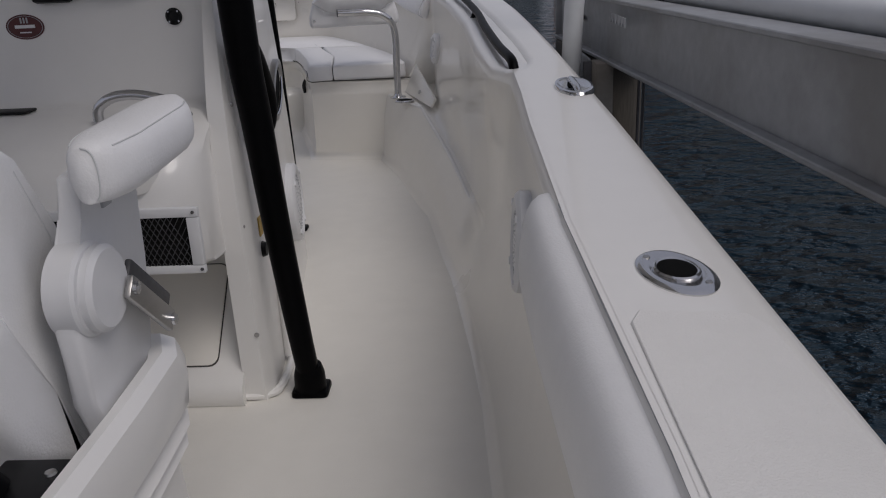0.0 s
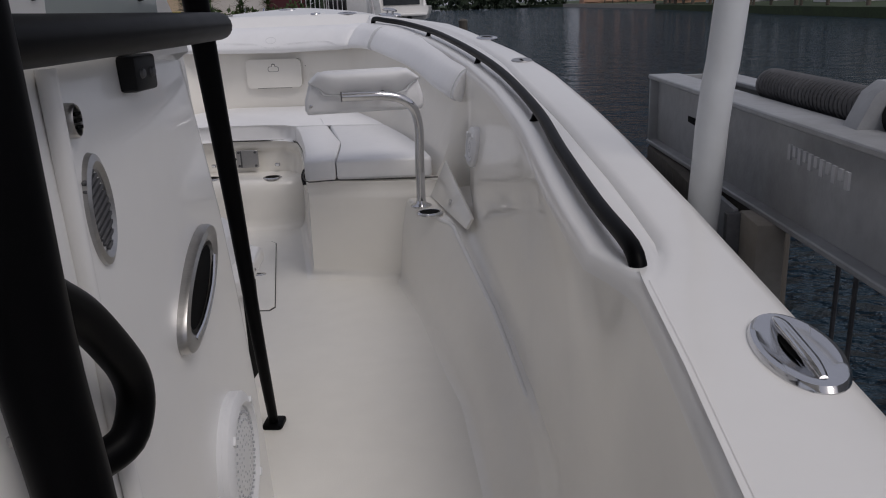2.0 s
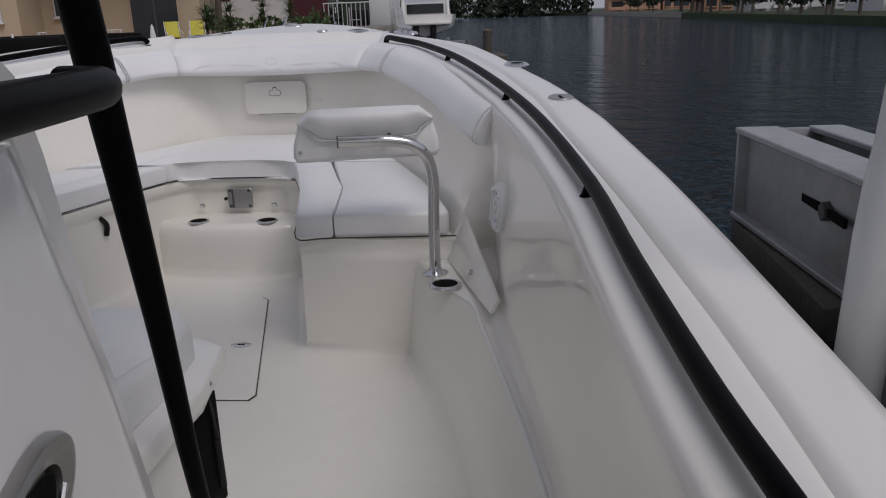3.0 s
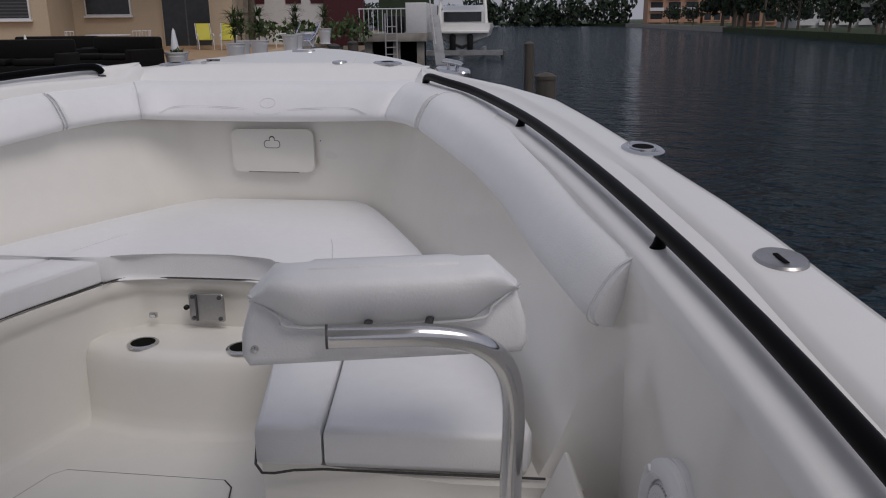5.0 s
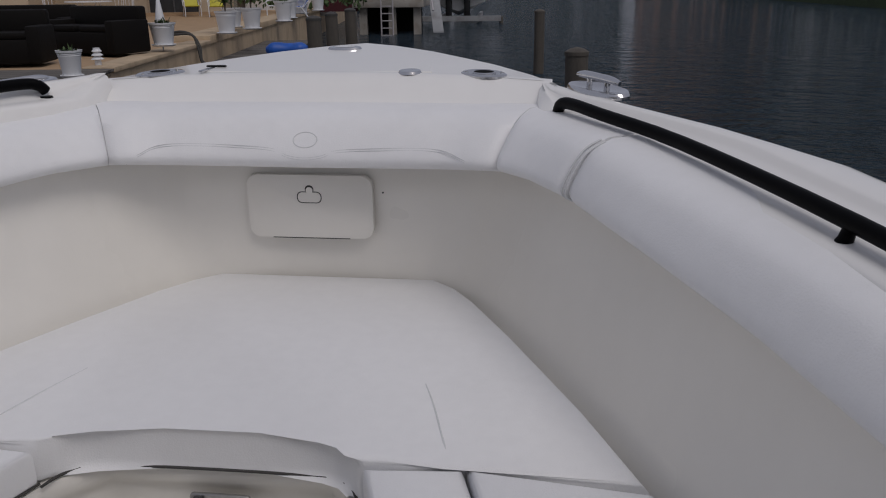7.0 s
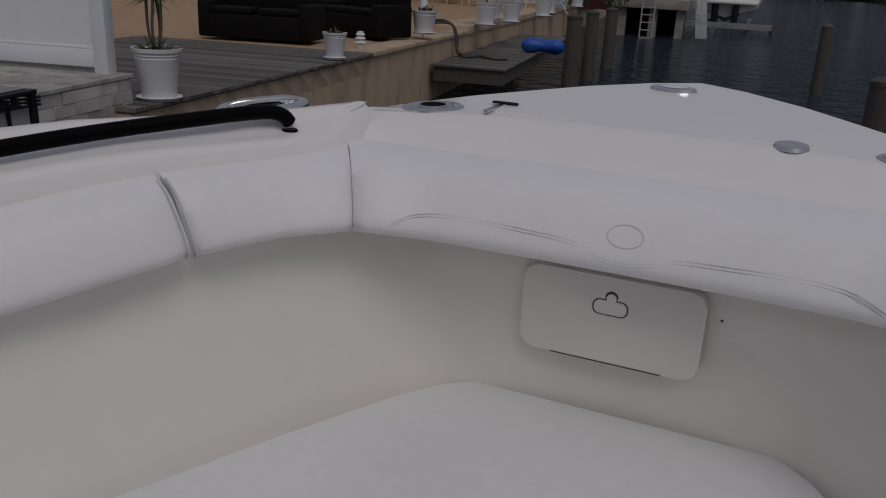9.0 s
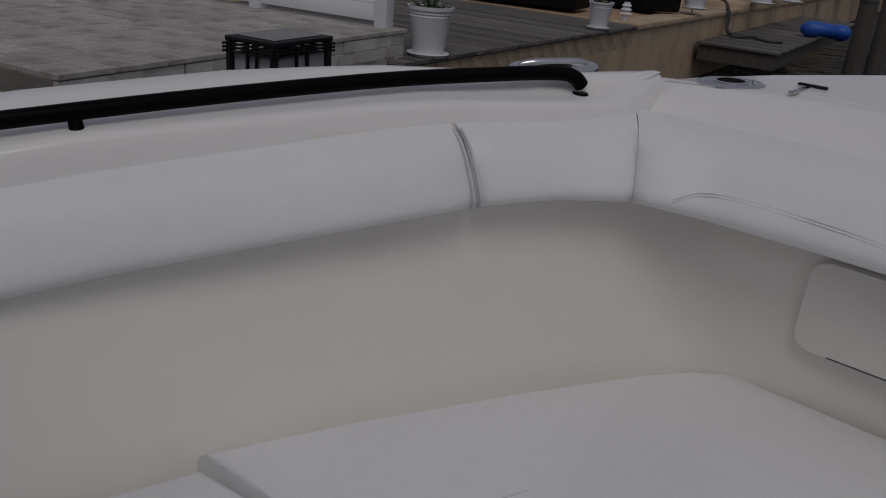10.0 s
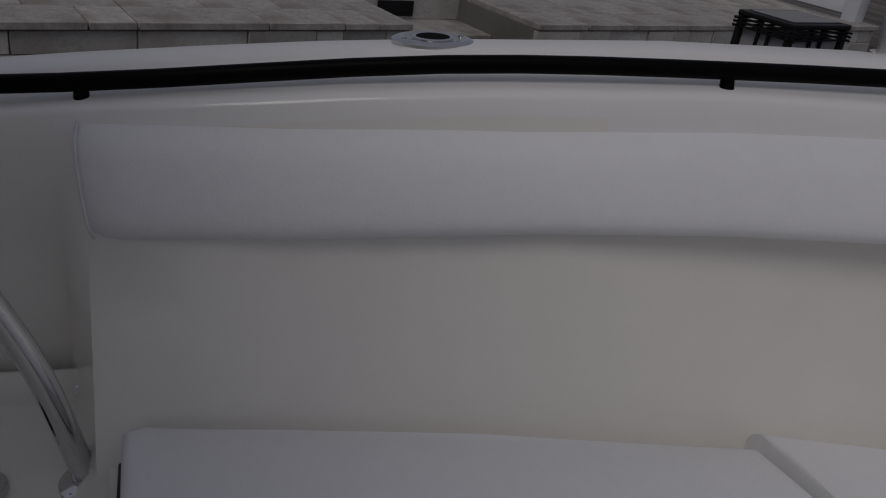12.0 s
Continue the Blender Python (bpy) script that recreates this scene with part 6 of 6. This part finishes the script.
sling_chair(-13.6, 37.0, 30, YELLOW, "yellow sling patio chair with white frame by the house")
sling_chair(-12.3, 36.4, 20, YELLOW, "yellow sling patio chair with white frame by the house")
sling_chair(-9.6, 35.5, -70, BLUE, "blue sling sun lounger with white frame on the quay")
sling_chair(-8.6, 34.8, -70, BLUE, "blue sling sun lounger with white frame on the quay")
tb = thing("garden_table_set", "white wire garden table by the house", "garden table", at=Matrix.Translation((-14.6, 31.0, ZQ)))
part("top", lathe([(0.75, 0.7), (0.75, 0.73), (0.01, 0.735)], 24), POT, tb)
for k in range(4):
    part("leg", tube([(0.5 * math.cos(k * 1.57), 0.5 * math.sin(k * 1.57), 0), (0.4 * math.cos(k * 1.57), 0.4 * math.sin(k * 1.57), 0.7)], 0.02, 8), POT, tb)
for i, (dx, dy, rz) in enumerate(((-1.2, -0.3, 90), (1.2, -0.4, -90), (0.9, 0.9, -30))):
    ch = thing("garden_chair", "white wire garden chair at the table", "garden chair", "garden chairs", at=Matrix.Translation((-14.6 + dx, 31.0 + dy, ZQ)) @ Matrix.Rotation(radians(rz), 4, "Z"))
    part("seat", lathe([(0.22, 0.42), (0.22, 0.44), (0.01, 0.44)], 18), POT, ch)
    for k in range(4):
        part("leg", tube([(0.2 * math.cos(k * 1.57 + .8), 0.2 * math.sin(k * 1.57 + .8), 0), (0.17 * math.cos(k * 1.57 + .8), 0.17 * math.sin(k * 1.57 + .8), 0.42)], 0.013, 6), POT, ch)
    for k in range(6):
        a = 0.3 + k * 0.5
        part("spindle", tube([(0.2 * math.cos(a), 0.2 * math.sin(a), 0.44), (0.24 * math.cos(a), 0.24 * math.sin(a), 0.85)], 0.008, 6), POT, ch)
    part("back_hoop", tube([(0.24 * math.cos(0.3 + k * 0.25), 0.24 * math.sin(0.3 + k * 0.25), 0.85) for k in range(11)], 0.013, 6, 2), POT, ch)


# ---- house with its windows and door, wall behind the quay, quay house ----
def window(parent, x0, x1, y, z0, z1, sill=True, louvres=0, frame_mat=POT, pane_mat=WINDOW):
    w = part("window", box(x0 - 0.06, x1 + 0.06, y - 0.10, y - 0.005, z0 - 0.06, z1 + 0.06, 0.01), frame_mat, parent)
    part("pane", box(x0, x1, y - 0.112, y - 0.095, z0, z1), pane_mat, w)
    if sill:
        part("sill", box(x0 - 0.12, x1 + 0.12, y - 0.2, y - 0.005, z0 - 0.14, z0 - 0.06, 0.01), frame_mat, w)
    for k in range(louvres):
        z = z0 + (z1 - z0) * (k + 0.5) / louvres
        part("louvre", box(x0, x1, y - 0.12, y - 0.105, z - 0.02, z + 0.035), GALV, w)
    return w


Hm = Matrix.Translation((-16.4, 38.2, ZQ)) @ Matrix.Rotation(radians(16), 4, "Z")
hs2 = thing("house", "cream stucco waterfront house with shuttered windows and glass door", "house", at=Hm)
part("wall", box(-20, 3.4, 0, 9, -0.3, 6.5), STUCCO, hs2)
part("wing_wall", box(-20, -3.4, -3.4, 0.0, -0.3, 6.5), STUCCO, hs2)
part("roof", box(-20.5, 3.9, -3.9, 9.5, 6.5, 6.9), CONC, hs2)
part("plinth", box(-3.4, 3.6, -0.5, 0.0, -0.3, 0.12), TERRA, hs2)
dw = window(hs2, 0.4, 2.4, 0, 0.12, 2.6, False, 0, STUCCO)
part("mullion", box(1.37, 1.43, -0.13, -0.09, 0.12, 2.6), GALV, dw)
window(hs2, -2.8, -1.0, 0, 1.5, 2.9, True)
window(hs2, -5.9, -4.1, -3.4, 1.35, 2.9, True, 12)
part("dark_opening", box(-11.0, -8.0, -3.43, -3.38, 0.0, 3.2), surface("dark_brown_door", (0.05, 0.035, 0.025), 0.5), hs2, "dark brown sliding door")
part("wall_ornament", lathe([(0.4, 0), (0.15, 0.05), (0.01, 0.06)], 9, m=Matrix.Translation((-7.0, -3.42, 2.6)) @ Matrix.Rotation(radians(90), 4, "X")), GALV, hs2, "dark metal sun ornament")
gw = thing("garden_wall", "white garden wall with maroon panels behind the quay", "garden wall", at=Matrix.Translation((-16.7, 44.5, ZQ)) @ Matrix.Rotation(radians(4), 4, "Z"))
part("wall", box(-2.5, 7.0, 0, 0.4, -0.3, 5.5), WHITEWALL, gw)
for x in (2.3, 4.2, 5.5):
    part("panel", box(x, x + 0.8, -0.04, 0.0, 2.0, 5.0), SHUTTER, gw)
part("pillar", box(1.9, 2.35, -0.25, 0.0, -0.3, 5.0), CONC, gw)
part("maroon_end", box(6.2, 8.2, -0.3, 0.3, -0.1, 5.5), SHUTTER, gw)
hb = thing("jetty_house", "white jetty platform with railing over the water", "jetty", at=Matrix.Translation((-8.05, 44.5, 0)) @ Matrix.Rotation(radians(4), 4, "Z"))
part("platform", box(-0.5, 2.9, -1.0, 7, 0.35, 0.75, 0.02), CONC, hb)
for x in (-0.2, 1.2, 2.4):
    part("column", box(x, x + 0.35, -0.7, -0.35, -2.0, 0.35), CONC, hb)
# black sheet painting the shade beneath the platform
part("dark_under", box(-0.4, 2.6, 2.0, 2.3, -1.2, 0.34), HOLE_SHADE, hb)
part("parapet", box(1.9, 2.9, -1.0, -0.85, 0.75, 2.2, 0.02), WHITEWALL, hb)
part("side_parapet", box(2.75, 2.9, -0.84, 7, 0.75, 2.2, 0.02), WHITEWALL, hb)
for k in range(10):
    part("baluster", tube([(-0.4 + k * 0.23, -0.95, 0.75), (-0.4 + k * 0.23, -0.95, 1.9)], 0.02, 6), POT, hb)
part("hand_rail", tube([(-0.45, -0.95, 1.92), (1.9, -0.95, 1.92)], 0.03, 8), POT, hb)
part("grill", box(0.7, 1.7, 0.2, 0.8, 0.75, 1.6, 0.08), BLACK, hb)
part("far_wall", box(-0.5, 2.7, 6.8, 7.0, 0.75, 5), DARKLEAF, hb)
lad = thing("ladder", "pale aluminium ladder hanging into the water", "ladder", at=Matrix.Translation((-6.75, 43.2, 0)))
for s in (-1, 1):
    part("stile", tube([(s * 0.28, 0, -1.2), (s * 0.28, 0, 1.7)], 0.035, 8), FROST, lad)
for k in range(7):
    part("rung", tube([(-0.28, 0, -0.9 + 0.33 * k), (0.28, 0, -0.9 + 0.33 * k)], 0.025, 8), FROST, lad)

# moored white motor yacht seen from astern on its lift
ya = thing("motor_yacht", "white motor yacht on a boat lift seen from astern", "boat", at=Matrix.Translation((-4.6, 55.0, 0)) @ Matrix.Rotation(radians(3), 4, "Z"))
secs = []
for y, w, z0 in ((0, 1.75, -0.2), (0.4, 1.8, -0.45), (5, 1.85, -0.45), (9, 1.3, -0.2), (12, 0.1, 0.5)):
    secs.append([(-w, y, 1.15), (-w * 1.02, y, 0.9), (-w * 0.92, y, 0.35), (0, y, z0), (w * 0.92, y, 0.35), (w * 1.02, y, 0.9), (w, y, 1.15), (0, y, 1.2)])
part("hull", loft(secs, closed=True, caps=True), GELW, ya)
part("swim_platform", box(-1.7, 1.7, -0.7, 0.1, 0.55, 0.72, 0.05), GELW, ya)
part("cabin", loft([[(-1.45, y, 1.15), (-1.35, y, z), (1.35, y, z), (1.45, y, 1.15)] for y, z in ((1.2, 1.9), (4, 2.3), (7, 1.8), (9, 1.2))], closed=True, caps=True), GELW, ya)
part("cockpit_dark", box(-1.2, 1.2, 1.14, 1.19, 1.25, 1.85), WINDOW, ya)
for s in (-1, 1):
    part("arch", tube([(s * 1.5, 1.0, 1.1), (s * 1.42, 1.3, 2.3), (s * 1.2, 1.7, 2.95), (0, 1.9, 3.1)], 0.11, 10), GELW, ya)
    part("outdrive", box(s * 0.55 - 0.18, s * 0.55 + 0.18, -0.55, 0.0, -0.75, 0.5, 0.08), BLACK, ya)
part("hardtop", box(-1.35, 1.35, 0.9, 4.0, 3.0, 3.12, 0.05), GELW, ya)
for s in (-1, 1):
    part("lift_bunk", box(s * 1.2 - 0.1, s * 1.2 + 0.1, -0.8, 9, -0.75, -0.5), ALU, ya)
part("lift_cradle", box(-2.2, 2.6, -0.9, -0.6, -0.75, -0.45), ALU, ya)
for s in (-2.3, 2.6):
    part("lift_post", tube([(s, -0.6, -2), (s, -0.6, 2.6 if s < 0 else -0.5)], 0.12, 10), WOOD, ya)
gp = thing("gangway", "aluminium gangway slanting from jetty to water", "gangway")
part("deck", loft([[(-5.1, 45, 1.6), (-4.6, 45, 1.6), (-4.6, 45, 1.5), (-5.1, 45, 1.5)], [(-4.6, 43.5, -0.7), (-4.1, 43.5, -0.7), (-4.1, 43.5, -0.8), (-4.6, 43.5, -0.8)]], closed=True, caps=True), ALU, gp)
part("rail", tube([(-5.1, 45, 2.5), (-4.6, 43.5, 0.2)], 0.04, 8), FROST, gp)

# ---- far shore: woods, bank and buildings ----
bank = part("bank", slab([(29, 30), (27.6, 80), (27.4, 140), (21.3, 250), (-60, 430), (-400, 600), (700, 900), (700, 20), (80, 10)], ZW - 0.5, ZW + 0.75), LAWN)
tagged(bank, "green far bank across the canal", "bank", kind="structure")
part_wall = part("bank_wall", slab([(27.3, 140), (21.2, 250), (21.9, 250.5), (28.0, 140)][::-1], ZW - 0.5, ZW + 0.85), CONC)
tagged(part_wall, "pale concrete edge of the far bank", "bank wall", kind="structure")


def foliage(bm, c, r, count, rg, size, flat=0.8):
    for k in range(count):
        v = Vector((rg.gauss(0, 1), rg.gauss(0, 1), rg.gauss(0, 1))).normalized() * r * rg.uniform(0.55, 1.05)
        v.z *= flat
        p = Vector(c) + v
        e = Euler((rg.uniform(0, 6), rg.uniform(0, 6), rg.uniform(0, 6))).to_matrix()
        s = size * rg.uniform(0.6, 1.4)
        q = [bm.verts.new(p + e @ Vector(w) * s) for w in ((-1, 0, 0), (0, -0.5, 0.12), (1, 0, 0), (0, 0.5, -0.12))]
        bm.faces.new(q)


rg = random.Random(11)
bm = bmesh.new()
for k in range(150):
    u = k / 149
    x, y = 22 - 330 * u + rg.uniform(-3, 3), 262 + 130 * u ** 1.1 + rg.uniform(-2, 14)
    h = rg.uniform(5.0, 9.5)
    for j in range(3):
        foliage(bm, (x + rg.uniform(-2, 2), y + rg.uniform(-2, 2), ZW + h * (0.25 + 0.28 * j)), h * 0.36, 46, rg, 0.9)
tagged(part("far_woods", bm, DARKLEAF), "dark green mangrove woods along the far shore", "woods", kind="stuff")


def block(name, label, loc, rz, w, d, floors, bays, wall, inset=True, fh=3.0):
    th = thing(name, label, "building", at=Matrix.Translation(loc) @ Matrix.Rotation(radians(rz), 4, "Z"))
    part("wall", box(0, w, 0, d, -1, floors * fh), wall, th)
    part("roof", box(-0.3, w + 0.3, -0.3, d + 0.3, floors * fh, floors * fh + 0.5), CONC, th)
    bw = w / bays
    for f in range(floors):
        for k in range(bays):
            x0 = k * bw
            wd = part("window", box(x0 + bw * 0.16, x0 + bw * 0.84, -0.06, 0.06, f * fh + 0.7, f * fh + fh - 0.5), WINDOW, th)
            part("sill", box(x0 + bw * 0.12, x0 + bw * 0.88, -0.25 if not inset else -0.6, 0.02, f * fh + 0.45, f * fh + 0.68), wall, wd)
            if inset:
                part("balcony_front", box(x0 + bw * 0.10, x0 + bw * 0.90, -0.7, -0.6, f * fh + 0.2, f * fh + 1.05), POT if f % 2 else wall, wd)
    return th


block("apartment_building", "salmon stucco waterfront apartment building with balconies", (26.0, 238.0, 0), 0, 14, 12, 5, 3, SALMON)
block("apartment_building", "salmon stucco waterfront apartment wing with many windows", (41.0, 240.0, 0), 0, 15, 12, 5, 6, SALMON, False)
block("apartment_building", "salmon stucco waterfront apartment wing with dark windows", (33.0, 150.0, 0), 0, 5, 12, 4, 2, SALMON, False)
for i, (x, y) in enumerate(((33.5, 122.0), (44.0, 120.0), (37.0, 88.0), (48.0, 86.0))):
    block("white_townhouse", "white waterfront townhouse across the canal", (x, y, 0), 0, 10, 10, 3, 4, WHITEWALL, i % 2 == 0)


def tree(x, y, h, rgs, palm=False, z0=-0.15):
    rg = random.Random(rgs)
    th = thing("palm_tree" if palm else "tree", "green palm on the far bank" if palm else "dense dark green tree on the far bank", "palm" if palm else "tree", "bank trees", at=Matrix.Translation((x, y, z0)))
    part("trunk", tube([(0, 0, -0.2), (0.1, 0.05, h * 0.5), (0.2, 0, h * 0.85)], [h * 0.035, h * 0.025, h * 0.015], 8), BARK, th)
    bm = bmesh.new()
    if palm:
        for k in range(26):
            a, el = rg.uniform(0, 6.28), rg.uniform(-0.1, 1.1)
            leaf_blade(bm, (0.2, 0, h * 0.85), Vector((math.cos(a) * math.cos(el), math.sin(a) * math.cos(el), math.sin(el))), h * 0.32, h * 0.05, 0.6, 5)
    else:
        for k in range(4):
            part("limb", tube([(0.1, 0, h * 0.4), (rg.uniform(-1, 1) * h * 0.25, rg.uniform(-1, 1) * h * 0.25, h * rg.uniform(0.6, 0.85))], [h * 0.018, h * 0.006], 6), BARK, th)
        for k in range(9):
            foliage(bm, (rg.uniform(-.34, .34) * h, rg.uniform(-.34, .34) * h, h * rg.uniform(0.35, 0.9)), h * 0.22, 70, rg, h * 0.055)
    tagged(part("crown", bm, LEAF if palm else DARKLEAF, th), kind="stuff")


for i, (x, y, h, p) in enumerate(((29.5, 152, 9, False), (29.2, 141, 10, False), (31.0, 146, 8, False), (29.0, 121, 7, True), (29.4, 113, 6.5, True), (28.8, 104, 5, False), (29.5, 96, 6.5, True), (29.2, 88, 4.5, False),
                                  (29.6, 82, 6, True), (29.8, 75, 5, False), (30.2, 68, 5.5, True), (31, 60, 5, False), (26.4, 196, 4, False), (26.8, 186, 4, False), (27.8, 172, 4, False), (28.9, 132, 8, False),
                                  (28.8, 126, 7, False), (28.9, 109, 5, False), (28.7, 92, 4, False), (29.0, 79, 4, False))):
    tree(x, y, h, 60 + i, p)
tree(-13.2, 41.5, 5.5, 90, True, ZQ)
bm = bmesh.new()
for k in range(14):
    foliage(bm, (-13.0 + 0.4 * k + rg.uniform(-.2, .2), 41.5 + rg.uniform(-.6, .6), ZQ + 0.5 + rg.uniform(0, .6)), 0.55, 50, rg, 0.14)
tagged(part("quay_shrubs", bm, LEAF), "green shrubs below the white garden wall", "shrubs", kind="stuff")
